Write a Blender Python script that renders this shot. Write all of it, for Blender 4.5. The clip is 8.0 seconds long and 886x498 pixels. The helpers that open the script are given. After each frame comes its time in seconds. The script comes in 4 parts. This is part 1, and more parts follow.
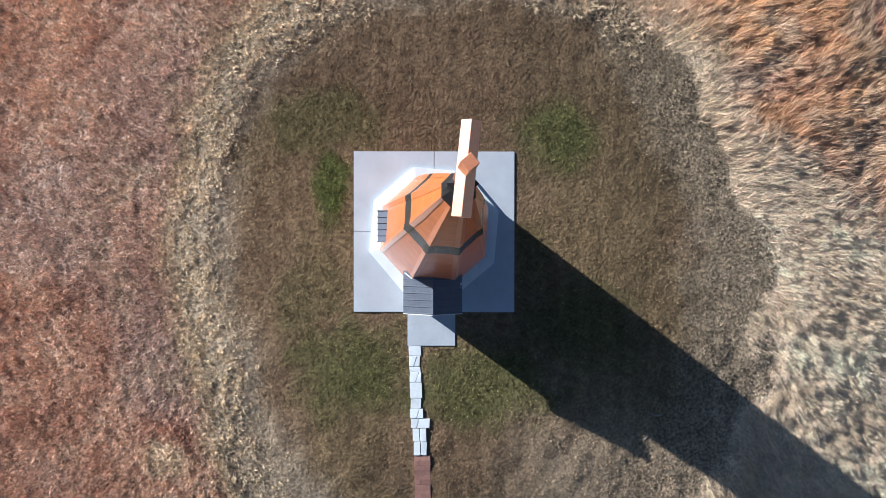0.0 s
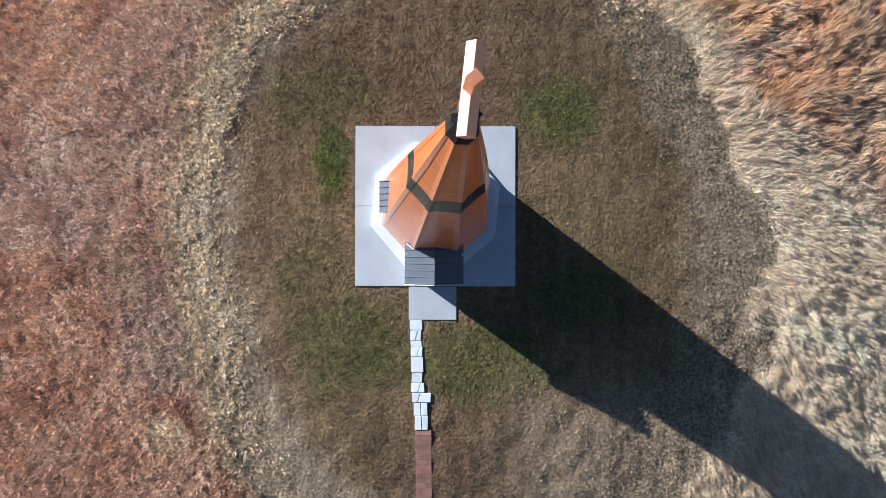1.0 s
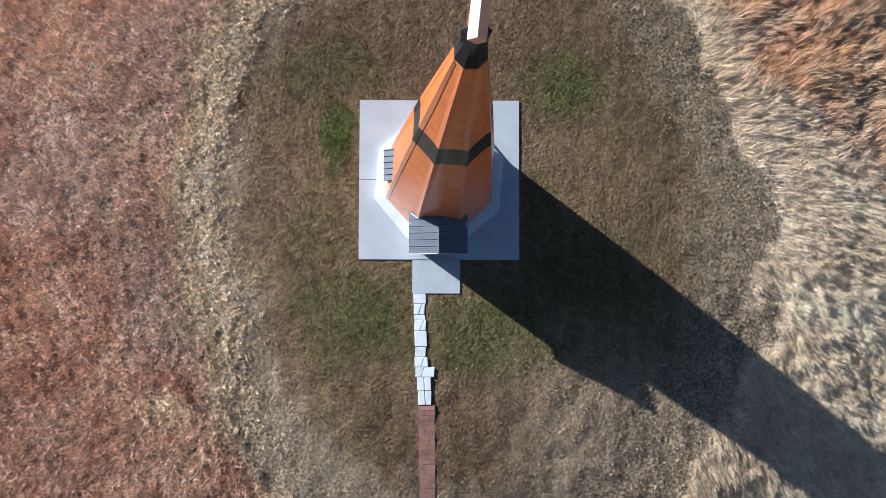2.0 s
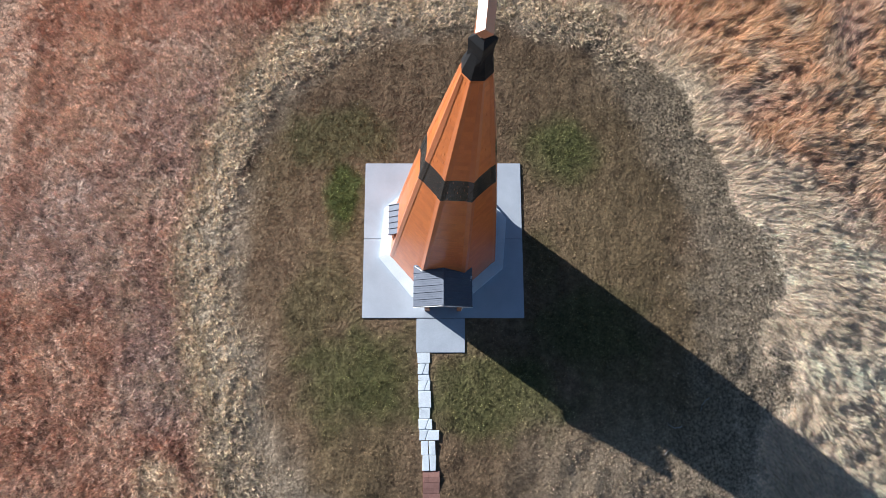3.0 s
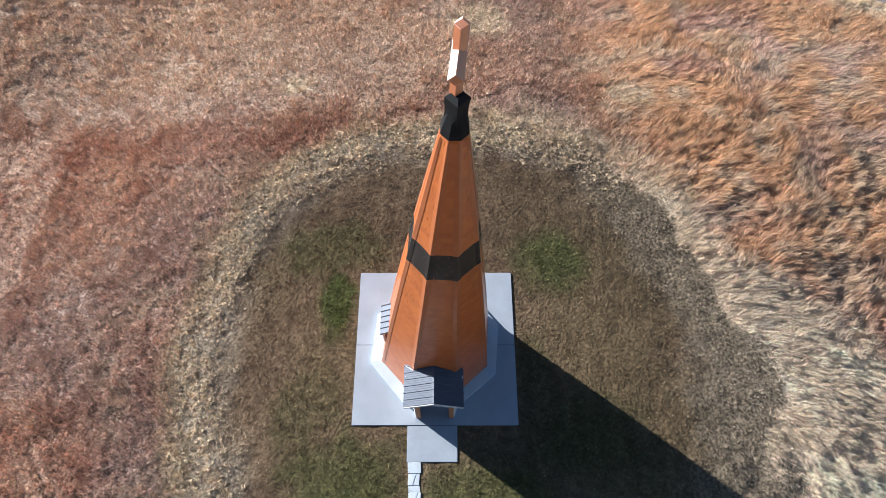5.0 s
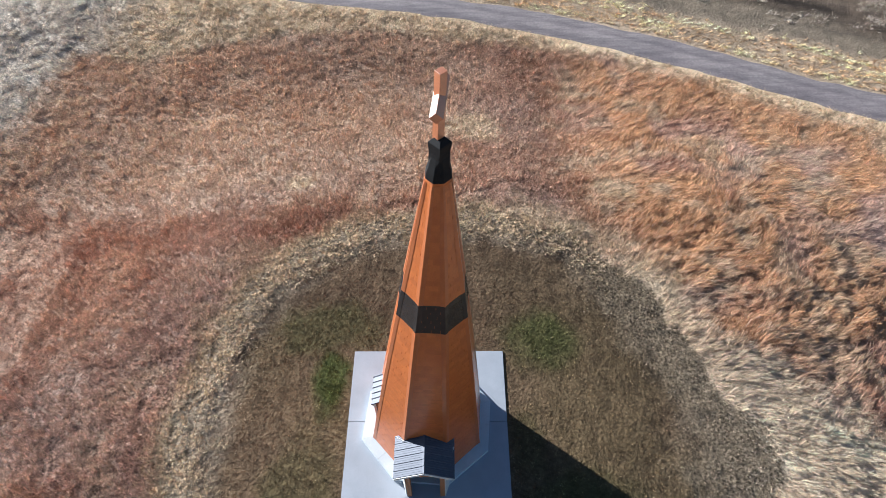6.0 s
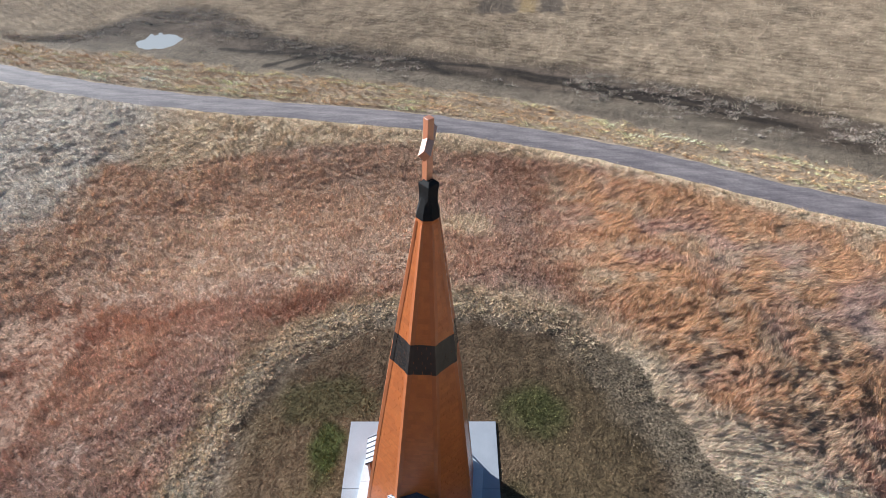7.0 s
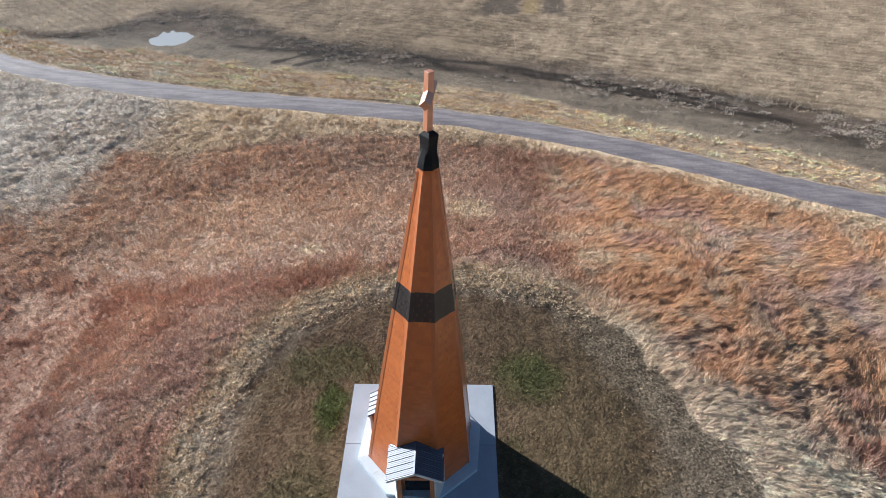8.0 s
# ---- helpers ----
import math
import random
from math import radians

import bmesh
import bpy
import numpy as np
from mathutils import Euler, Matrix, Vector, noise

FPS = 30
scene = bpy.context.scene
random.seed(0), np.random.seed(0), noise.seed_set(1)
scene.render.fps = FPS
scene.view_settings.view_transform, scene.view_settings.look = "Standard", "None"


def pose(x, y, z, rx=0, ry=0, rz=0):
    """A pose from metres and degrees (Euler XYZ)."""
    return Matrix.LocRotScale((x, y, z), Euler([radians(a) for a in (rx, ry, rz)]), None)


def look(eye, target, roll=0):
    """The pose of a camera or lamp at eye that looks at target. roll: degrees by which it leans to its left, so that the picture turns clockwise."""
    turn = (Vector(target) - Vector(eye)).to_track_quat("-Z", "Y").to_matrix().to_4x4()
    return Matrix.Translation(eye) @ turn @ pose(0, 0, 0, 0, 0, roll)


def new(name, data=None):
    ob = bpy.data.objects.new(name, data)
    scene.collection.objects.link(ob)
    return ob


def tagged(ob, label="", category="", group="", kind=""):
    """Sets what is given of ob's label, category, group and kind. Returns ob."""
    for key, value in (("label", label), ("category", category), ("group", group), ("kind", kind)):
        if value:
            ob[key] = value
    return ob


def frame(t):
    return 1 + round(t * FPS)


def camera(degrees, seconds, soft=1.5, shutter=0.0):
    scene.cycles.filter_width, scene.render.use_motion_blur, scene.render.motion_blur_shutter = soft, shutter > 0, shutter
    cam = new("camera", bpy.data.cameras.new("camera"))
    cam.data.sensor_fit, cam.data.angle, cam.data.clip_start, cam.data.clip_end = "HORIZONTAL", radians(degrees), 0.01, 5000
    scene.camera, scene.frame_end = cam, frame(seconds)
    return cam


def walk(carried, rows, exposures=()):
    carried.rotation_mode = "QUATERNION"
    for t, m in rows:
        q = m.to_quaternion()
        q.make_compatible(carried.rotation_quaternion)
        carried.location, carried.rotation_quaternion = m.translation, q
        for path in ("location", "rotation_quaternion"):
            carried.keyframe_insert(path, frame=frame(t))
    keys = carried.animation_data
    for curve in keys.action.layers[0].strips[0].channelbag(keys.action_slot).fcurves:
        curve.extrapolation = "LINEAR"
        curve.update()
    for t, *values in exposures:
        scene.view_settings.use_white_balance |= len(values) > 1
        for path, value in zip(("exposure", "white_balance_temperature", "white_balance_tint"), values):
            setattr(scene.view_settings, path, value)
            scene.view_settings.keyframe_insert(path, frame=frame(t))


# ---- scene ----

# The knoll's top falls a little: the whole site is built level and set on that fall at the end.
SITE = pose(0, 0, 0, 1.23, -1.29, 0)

# ---- camera and walk ----
cam = camera(69.2, 8.0, soft=0.35)
ROWS = [
    (0.0, 0.309, -0.441, 24.378, -0.49, -0.07, 0.08),
    (0.5, 0.297, -0.975, 24.369, -0.21, -0.09, 0.05),
    (1.0, 0.226, -1.733, 24.446, 0.24, -0.16, 0.14),
    (1.5, 0.127, -2.567, 24.471, 0.65, -0.22, 0.22),
    (1.7, 0.105, -2.920, 24.465, 0.92, -0.22, 0.22),
    (2.8, -0.090, -4.930, 24.130, 8.80, -0.22, 0.02),
    (3.0, -0.113, -5.352, 24.162, 11.58, -0.24, -0.09),
    (3.5, -0.106, -5.760, 24.256, 16.68, -0.14, -0.08),
    (4.0, -0.037, -6.121, 24.160, 18.72, -0.10, -0.07),
    (4.2, 0.020, -6.310, 24.120, 19.00, -0.05, -0.06),
    (5.3, 0.545, -8.380, 23.720, 30.05, 0.40, 0.01),
    (5.5, 0.619, -8.768, 23.672, 32.07, 0.46, 0.02),
    (6.0, 0.812, -9.944, 23.483, 37.99, 0.50, 0.09),
    (6.5, 0.993, -11.330, 23.273, 43.96, 0.63, 0.13),
    (7.0, 1.198, -12.866, 23.076, 49.62, 0.65, 0.38),
    (7.5, 1.373, -14.281, 22.724, 50.33, 0.58, 0.58),
    (8.0, 1.368, -15.011, 22.611, 50.53, 0.52, 0.96),
]
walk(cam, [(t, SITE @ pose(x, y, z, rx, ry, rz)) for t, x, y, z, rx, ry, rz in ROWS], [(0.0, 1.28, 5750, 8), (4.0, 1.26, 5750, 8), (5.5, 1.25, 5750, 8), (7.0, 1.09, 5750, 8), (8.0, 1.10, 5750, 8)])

# ---- sun and sky ----
SUN_ELEVATION, SUN_BEARING = radians(17.0), radians(-54.2)
toward_sun = Vector((math.sin(SUN_BEARING) * math.cos(SUN_ELEVATION), math.cos(SUN_BEARING) * math.cos(SUN_ELEVATION), math.sin(SUN_ELEVATION)))
sun_data = bpy.data.lights.new("sun", "SUN")
sun_data.energy, sun_data.angle, sun_data.color = 4.8, radians(0.5), (1.0, 0.955, 0.885)
sun = new("sun", sun_data)
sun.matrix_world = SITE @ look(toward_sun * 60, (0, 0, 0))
world = bpy.data.worlds.new("sky")
scene.world = world
world.use_nodes = True
sky = world.node_tree.nodes.new("ShaderNodeTexSky")
sky.sky_type, sky.sun_disc, sky.sun_elevation, sky.sun_rotation = "NISHITA", False, SUN_ELEVATION, SUN_BEARING
sky.altitude, sky.dust_density, sky.ozone_density = 300, 1.0, 3.0
world.node_tree.links.new(sky.outputs[0], world.node_tree.nodes["Background"].inputs[0])
world.node_tree.nodes["Background"].inputs[1].default_value = 0.037


# ---- materials ----
def nodes_of(name):
    m = bpy.data.materials.new(name)
    m.use_nodes = True
    return m, m.node_tree.nodes, m.node_tree.links, m.node_tree.nodes["Principled BSDF"]


def ramp(N, L, fac, stops):
    r = N.new("ShaderNodeValToRGB")
    while len(r.color_ramp.elements) < len(stops):
        r.color_ramp.elements.new(0.5)
    for e, (p, c) in zip(r.color_ramp.elements, stops):
        e.position, e.color = p, (*c, 1)
    L.new(fac, r.inputs[0])
    return r.outputs[0]


def noise_of(N, L, scale, detail=4, rough=0.6, stretch=None):
    tc = N.new("ShaderNodeTexCoord")
    n = N.new("ShaderNodeTexNoise")
    n.inputs["Scale"].default_value, n.inputs["Detail"].default_value, n.inputs["Roughness"].default_value = scale, detail, rough
    if stretch:
        mp = N.new("ShaderNodeMapping")
        mp.inputs["Scale"].default_value = stretch
        L.new(tc.outputs["Object"], mp.inputs[0])
        L.new(mp.outputs[0], n.inputs["Vector"])
    else:
        L.new(tc.outputs["Object"], n.inputs["Vector"])
    return n.outputs["Fac"]


def blend(N, L, mode, fac, a, b):
    x = N.new("ShaderNodeMix")
    x.data_type, x.blend_type = "RGBA", mode
    for socket, value in ((x.inputs[0], fac), (x.inputs[6], a), (x.inputs[7], b)):
        if isinstance(value, (int, float)):
            socket.default_value = value
        elif isinstance(value, tuple):
            socket.default_value = (*value, 1)
        else:
            L.new(value, socket)
    return x.outputs[2]


def bump(N, L, P, height, strength, distance):
    b = N.new("ShaderNodeBump")
    b.inputs["Strength"].default_value, b.inputs["Distance"].default_value = strength, distance
    L.new(height, b.inputs["Height"])
    L.new(b.outputs[0], P.inputs["Normal"])


def surface(name, dark, light, scale, rough, fine=60.0, relief=0.2, depth=0.01, metal=0.0, island=False, vary=0.0, stretch=None, coat=0.0, spec=0.5, sheen=0.0):
    """Two scales of colour variation, fine relief, and a tint that differs from piece to piece."""
    m, N, L, P = nodes_of(name)
    c = ramp(N, L, noise_of(N, L, scale, 5, 0.65, stretch), [(0.25, dark), (0.75, light)])
    f = noise_of(N, L, fine, 3, 0.7, stretch)
    c = blend(N, L, "MULTIPLY", 0.6, c, ramp(N, L, f, [(0.2, (0.6, 0.6, 0.6)), (0.8, (1.25, 1.25, 1.25))]))
    if vary:
        src = N.new("ShaderNodeNewGeometry").outputs["Random Per Island"] if island else N.new("ShaderNodeObjectInfo").outputs["Random"]
        c = blend(N, L, "MULTIPLY", 1.0, c, ramp(N, L, src, [(0.0, (1 - vary,) * 3), (1.0, (1 + vary,) * 3)]))
    L.new(c, P.inputs["Base Color"])
    P.inputs["Roughness"].default_value, P.inputs["Metallic"].default_value = rough, metal
    P.inputs["Coat Weight"].default_value, P.inputs["Specular IOR Level"].default_value = coat, spec
    P.inputs["Coat Roughness"].default_value = 0.25
    P.inputs["Sheen Weight"].default_value, P.inputs["Sheen Roughness"].default_value = sheen, 0.32
    bump(N, L, P, f, relief, depth)
    return m


def grown(name, rough=0.75, spec=0.3, thin=0.0, relief=0.0):
    """Plant matter and soil: the colour of each blade or stretch of ground is its own, with fine mottling; the tone's alpha is how uneven it is."""
    m, N, L, P = nodes_of(name)
    a = N.new("ShaderNodeAttribute")
    a.attribute_name = "tone"
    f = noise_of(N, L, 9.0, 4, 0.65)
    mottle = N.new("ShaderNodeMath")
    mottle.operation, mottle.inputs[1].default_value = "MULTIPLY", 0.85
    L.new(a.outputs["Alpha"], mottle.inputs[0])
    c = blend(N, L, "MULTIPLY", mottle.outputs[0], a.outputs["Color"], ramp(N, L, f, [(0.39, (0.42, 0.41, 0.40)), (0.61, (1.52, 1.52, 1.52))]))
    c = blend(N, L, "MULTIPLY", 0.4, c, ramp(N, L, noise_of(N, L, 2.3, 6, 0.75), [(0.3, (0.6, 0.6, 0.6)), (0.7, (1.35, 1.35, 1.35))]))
    L.new(c, P.inputs["Base Color"])
    P.inputs["Roughness"].default_value, P.inputs["Specular IOR Level"].default_value = rough, spec
    if relief:
        h, amount = N.new("ShaderNodeMath"), noise_of(N, L, 7.0, 5, 0.62)
        h.operation = "MULTIPLY"
        L.new(amount, h.inputs[0])
        L.new(a.outputs["Alpha"], h.inputs[1])
        bump(N, L, P, h.outputs[0], 1.0, relief)
    if thin:
        # thin dry blades let light through
        t, mix = N.new("ShaderNodeBsdfTranslucent"), N.new("ShaderNodeMixShader")
        L.new(c, t.inputs["Color"])
        mix.inputs[0].default_value = thin
        L.new(P.outputs[0], mix.inputs[1])
        L.new(t.outputs[0], mix.inputs[2])
        L.new(mix.outputs[0], N["Material Output"].inputs["Surface"])
    return m


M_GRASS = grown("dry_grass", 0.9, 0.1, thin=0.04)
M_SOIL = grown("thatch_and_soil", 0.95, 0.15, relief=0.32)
M_CONCRETE = surface("broom_finished_concrete", (0.37, 0.395, 0.44), (0.48, 0.51, 0.56), 0.9, 0.75, 45, 0.12, 0.004, vary=0.02)
M_CURB = surface("pale_cast_curb", (0.58, 0.64, 0.68), (0.70, 0.76, 0.80), 2.0, 0.6, 60, 0.15, 0.004, vary=0.03)
M_STONE = surface("white_limestone", (0.60, 0.63, 0.66), (0.78, 0.82, 0.85), 3.0, 0.7, 40, 0.3, 0.008, vary=0.08)
M_BRICK = surface("red_brown_paver", (0.27, 0.13, 0.10), (0.38, 0.20, 0.155), 6.0, 0.85, 50, 0.4, 0.006, vary=0.16)
M_SHINGLE = surface("orange_shingle", (0.53, 0.136, 0.026), (0.65, 0.183, 0.036), 1.6, 0.85, 70, 0.35, 0.004, spec=0.3, coat=1.0, sheen=0.04, vary=0.08)
M_SHINGLES = surface("orange_shingle_field", (0.53, 0.136, 0.026), (0.65, 0.183, 0.036), 1.6, 0.85, 70, 0.35, 0.004, spec=0.3, coat=1.0, sheen=0.04, vary=0.08, island=True)
M_UNDER = surface("shingle_underlay", (0.47, 0.122, 0.020), (0.58, 0.163, 0.030), 3.0, 0.8, 60, 0.3, 0.004, sheen=0.35)
M_HIP = surface("hip_cap_shingle", (0.47, 0.118, 0.018), (0.58, 0.158, 0.028), 2.0, 0.8, 70, 0.3, 0.004, coat=1.0, sheen=0.2, vary=0.12, island=True)
M_BLACK = surface("black_shingle", (0.009, 0.009, 0.010), (0.018, 0.018, 0.019), 2.5, 0.8, 70, 0.35, 0.004, spec=0.2, coat=1.0, sheen=0.04, vary=0.15)
M_BLACKS = surface("black_shingle_field", (0.009, 0.009, 0.010), (0.018, 0.018, 0.019), 2.5, 0.8, 70, 0.35, 0.004, spec=0.2, coat=1.0, sheen=0.04, vary=0.15, island=True)
M_COLLAR = surface("black_collar_shingle", (0.007, 0.007, 0.008), (0.015, 0.015, 0.016), 2.5, 0.75, 70, 0.35, 0.004, spec=0.25)
M_CROSS = surface("orange_enamel", (0.55, 0.15, 0.03), (0.64, 0.19, 0.04), 3.0, 0.42, 30, 0.04, 0.002, coat=1.0, spec=1.0)
M_CROSS.node_tree.nodes["Principled BSDF"].inputs["Coat IOR"].default_value = 2.3
M_CROSS.node_tree.nodes["Principled BSDF"].inputs["Coat Roughness"].default_value = 0.5
for m in (M_SHINGLE, M_SHINGLES, M_HIP, M_BLACK, M_BLACKS):
    m.node_tree.nodes["Principled BSDF"].inputs["Coat IOR"].default_value = 1.55
    m.node_tree.nodes["Principled BSDF"].inputs["Coat Roughness"].default_value = 0.25
M_ROOF = surface("slate_blue_sheet_metal", (0.075, 0.086, 0.116), (0.110, 0.124, 0.160), 1.2, 0.52, 20, 0.05, 0.002, metal=0.2)
M_WOOD = surface("orange_stained_cedar", (0.36, 0.14, 0.05), (0.50, 0.21, 0.08), 3.0, 0.6, 30, 0.3, 0.004, stretch=(8, 8, 0.8))
M_STICK = surface("weathered_deadwood", (0.30, 0.27, 0.23), (0.52, 0.48, 0.42), 6.0, 0.85, 50, 0.4, 0.004)
M_TRIM = surface("white_trim_paint", (0.70, 0.70, 0.68), (0.80, 0.80, 0.78), 3.0, 0.5, 40, 0.1, 0.003)
M_DOOR = surface("dark_door_glass", (0.02, 0.022, 0.026), (0.035, 0.038, 0.045), 2.0, 0.15, 20, 0.02, 0.001)
M_ROAD, N, L, P = nodes_of("worn_asphalt")
across = N.new("ShaderNodeAttribute")
across.attribute_name = "across"
tracks = ramp(N, L, across.outputs["Fac"], [(0.0, (0.95, 0.93, 0.90)), (0.22, (0.80, 0.78, 0.80)), (0.33, (1.1, 1.08, 1.06)), (0.5, (1.22, 1.20, 1.16)), (0.64, (0.78, 0.76, 0.78)), (0.78, (1.12, 1.1, 1.08)), (1.0, (0.92, 0.9, 0.86))])
c = ramp(N, L, noise_of(N, L, 0.35, 6, 0.65), [(0.3, (0.20, 0.172, 0.178)), (0.7, (0.30, 0.262, 0.258))])
c = blend(N, L, "MULTIPLY", 0.75, c, tracks)
c = blend(N, L, "MULTIPLY", 0.8, c, ramp(N, L, noise_of(N, L, 1.6, 5, 0.7, (0.22, 1.6, 1.0)), [(0.36, (0.72, 0.72, 0.73)), (0.64, (1.22, 1.2, 1.18))]))
c = blend(N, L, "MULTIPLY", 0.7, c, ramp(N, L, noise_of(N, L, 7.0, 6, 0.8), [(0.3, (0.6, 0.6, 0.6)), (0.7, (1.35, 1.35, 1.35))]))
L.new(c, P.inputs["Base Color"])
P.inputs["Roughness"].default_value = 0.85
bump(N, L, P, noise_of(N, L, 8.0, 5, 0.7), 0.6, 0.03)
M_WATER, N, L, P = nodes_of("shallow_muddy_water")
P.inputs["Base Color"].default_value = (0.50, 0.50, 0.48, 1)
P.inputs["Roughness"].default_value = 0.3
bump(N, L, P, noise_of(N, L, 2.0, 3, 0.5), 0.15, 0.01)


# ---- small builders ----
def mesh_of(name, verts, faces, material):
    me = bpy.data.meshes.new(name)
    me.from_pydata([tuple(v) for v in verts], [], faces)
    me.materials.append(material)
    me.update()
    return me


def part(name, bm, material, parent, label=""):
    """Links a bmesh as one mesh object under a thing or a part."""
    me = bpy.data.meshes.new(name)
    bmesh.ops.recalc_face_normals(bm, faces=bm.faces)
    bm.to_mesh(me)
    bm.free()
    me.materials.append(material)
    ob = new(name, me)
    ob.parent = parent
    return tagged(ob, label)


def group_at(name, place, label, category, group="", kind=""):
    ob = new(name)
    ob.location = place
    return tagged(ob, label, category, group, kind)


def add_hull(bm, points, faces):
    vs = [bm.verts.new(p) for p in points]
    for f in faces:
        bm.faces.new([vs[i] for i in f])
    return vs


BOX = [(0, 3, 2, 1), (4, 5, 6, 7), (0, 1, 5, 4), (1, 2, 6, 5), (2, 3, 7, 6), (3, 0, 4, 7)]


def add_box(bm, x0, x1, y0, y1, z0, z1, m=None):
    pts = [Vector(p) for p in ((x0, y0, z0), (x1, y0, z0), (x1, y1, z0), (x0, y1, z0), (x0, y0, z1), (x1, y0, z1), (x1, y1, z1), (x0, y1, z1))]
    return add_hull(bm, [m @ p for p in pts] if m else pts, BOX)


def box_bm(x0, x1, y0, y1, z0, z1, bevel=0.0, m=None):
    bm = bmesh.new()
    add_box(bm, x0, x1, y0, y1, z0, z1, m)
    if bevel:
        bmesh.ops.bevel(bm, geom=bm.edges[:], offset=bevel, segments=2, affect="EDGES")
    return bm


def prism_bm(outline, z0, z1, bevel=0.0):
    bm = bmesh.new()
    n = len(outline)
    vs = [bm.verts.new((x, y, z)) for z in (z0, z1) for x, y in outline]
    bm.faces.new(vs[:n][::-1])
    bm.faces.new(vs[n:])
    for i in range(n):
        j = (i + 1) % n
        bm.faces.new((vs[i], vs[j], vs[n + j], vs[n + i]))
    if bevel:
        bmesh.ops.bevel(bm, geom=[e for e in bm.edges if all(v.co.z > z1 - 1e-5 for v in e.verts)], offset=bevel, segments=1, affect="EDGES")
    return bm


def field(x, y, cell, seed):
    """Smooth value noise in 0..1 over the plane."""
    u, v = np.asarray(x) / cell, np.asarray(y) / cell
    i, j = np.floor(u).astype(np.int64), np.floor(v).astype(np.int64)
    fu, fv = u - i, v - j
    fu, fv = fu * fu * (3 - 2 * fu), fv * fv * (3 - 2 * fv)

    def h(a, b):
        k = (a * 374761393 + b * 668265263 + seed * 974634777) & 0x7FFFFFFF
        k = ((k ^ (k >> 13)) * 1274126177) & 0x7FFFFFFF
        return ((k ^ (k >> 16)) & 0xFFFF) / 65535.0

    return (h(i, j) * (1 - fu) + h(i + 1, j) * fu) * (1 - fv) + (h(i, j + 1) * (1 - fu) + h(i + 1, j + 1) * fu) * fv


def rough_field(x, y, cell, seed):
    return 0.55 * field(x, y, cell, seed) + 0.3 * field(x, y, cell * 0.43, seed + 7) + 0.15 * field(x, y, cell * 0.19, seed + 13)


def smooth(a, b, v):
    t = np.clip((np.asarray(v, float) - a) / (b - a), 0, 1)
    return t * t * (3 - 2 * t)


# ---- the lie of the land ----
ROAD_LINE = [(-150, 122), (-90, 80), (-60, 57), (-44.3, 45.9), (-30.7, 40.7), (-19.3, 37.9), (-8.8, 36.1), (1.1, 34.0), (10.2, 31.0), (18.3, 27.4), (25.4, 23.7), (30.8, 21.3), (45, 15.5), (80, 3.5), (150, -18)]
ROAD_X, ROAD_Y = np.array([p[0] for p in ROAD_LINE], float), np.array([p[1] for p in ROAD_LINE], float)


def curve_through(x, xs, ys):
    """Smooth curve through points, by monotone-ish Hermite pieces."""
    x = np.asarray(x, float)
    m = np.gradient(ys, xs)
    k = np.clip(np.searchsorted(xs, x) - 1, 0, len(xs) - 2)
    h = xs[k + 1] - xs[k]
    t = np.clip((x - xs[k]) / h, 0, 1)
    return (2 * t**3 - 3 * t**2 + 1) * ys[k] + (t**3 - 2 * t**2 + t) * h * m[k] + (-2 * t**3 + 3 * t**2) * ys[k + 1] + (t**3 - t**2) * h * m[k + 1]


def road_offset(x, y):
    """Metres beyond the road's middle, to its far side."""
    slope = (curve_through(np.asarray(x) + 0.5, ROAD_X, ROAD_Y) - curve_through(np.asarray(x) - 0.5, ROAD_X, ROAD_Y))
    return (y - curve_through(x, ROAD_X, ROAD_Y)) / np.sqrt(1 + slope * slope)


MUD_X = np.array([-150, -60, -44, -38, -35, -30, -25.9, -18.4, -12, -4.3, 3.6, 9.5, 15.4, 21.6, 27.5, 32.6, 60, 150.0])
MUD_NEAR = np.array([150, 62, 52, 50, 49.0, 48.3, 47.2, 44.7, 43.3, 41.8, 39.3, 37.2, 34.4, 31.2, 28.9, 25.3, 13, -12.0])
MUD_FAR = np.array([150, 62, 53, 54, 59, 61, 60.5, 54.6, 51.2, 48.7, 46.8, 45.9, 44.1, 41.3, 38.5, 36.0, 20, -4.0])


def height(x, y):
    r = np.hypot(x, y)
    z = -0.035 - 3.38 * smooth(7, 27, r * (1 - 0.10 * smooth(6, 14, x) * smooth(30, 20, r)))
    z = z + smooth(4.5, 9, r) * (0.16 * (rough_field(x, y, 3.1, 3) - 0.5) + 0.05 * (field(x, y, 0.55, 5) - 0.5))
    z = z - 0.34 * np.exp(-(np.hypot((x + 29.4) / 2.9, (y - 52.2) / 2.6) ** 2)) + 0.10 * smooth(24, 30, r) * (rough_field(x, y, 1.7, 75) - 0.5)
    d = road_offset(x, y)
    z = np.where(np.abs(d) < 4, z + (-3.42 - z) * (1 - smooth(1.6, 4, np.abs(d))), z)
    return z


def mown_edge(x, y):
    """Distance inside (minus) or outside (plus) the mown circle's edge."""
    a = np.arctan2(y, x)
    wob = 0.7 * (field(4 * np.cos(a) + 9, 4 * np.sin(a) + 9, 1.0, 21) - 0.5) + 0.5 * (field(x, y, 1.1, 22) - 0.5) + 2.2 * smooth(6, 9, x) * (rough_field(x, y, 1.5, 23) - 0.5)
    dx, dy = x - 0.9, y - 0.3
    return np.hypot(np.where(dx > 0, 1 - 0.12 * smooth(5.5, -1.5, y), 1.0) * dx, np.where(y < 0.3, 0.69 - 0.10 * smooth(0, 4, dx), 1.0) * dy) - (10.8 + wob)


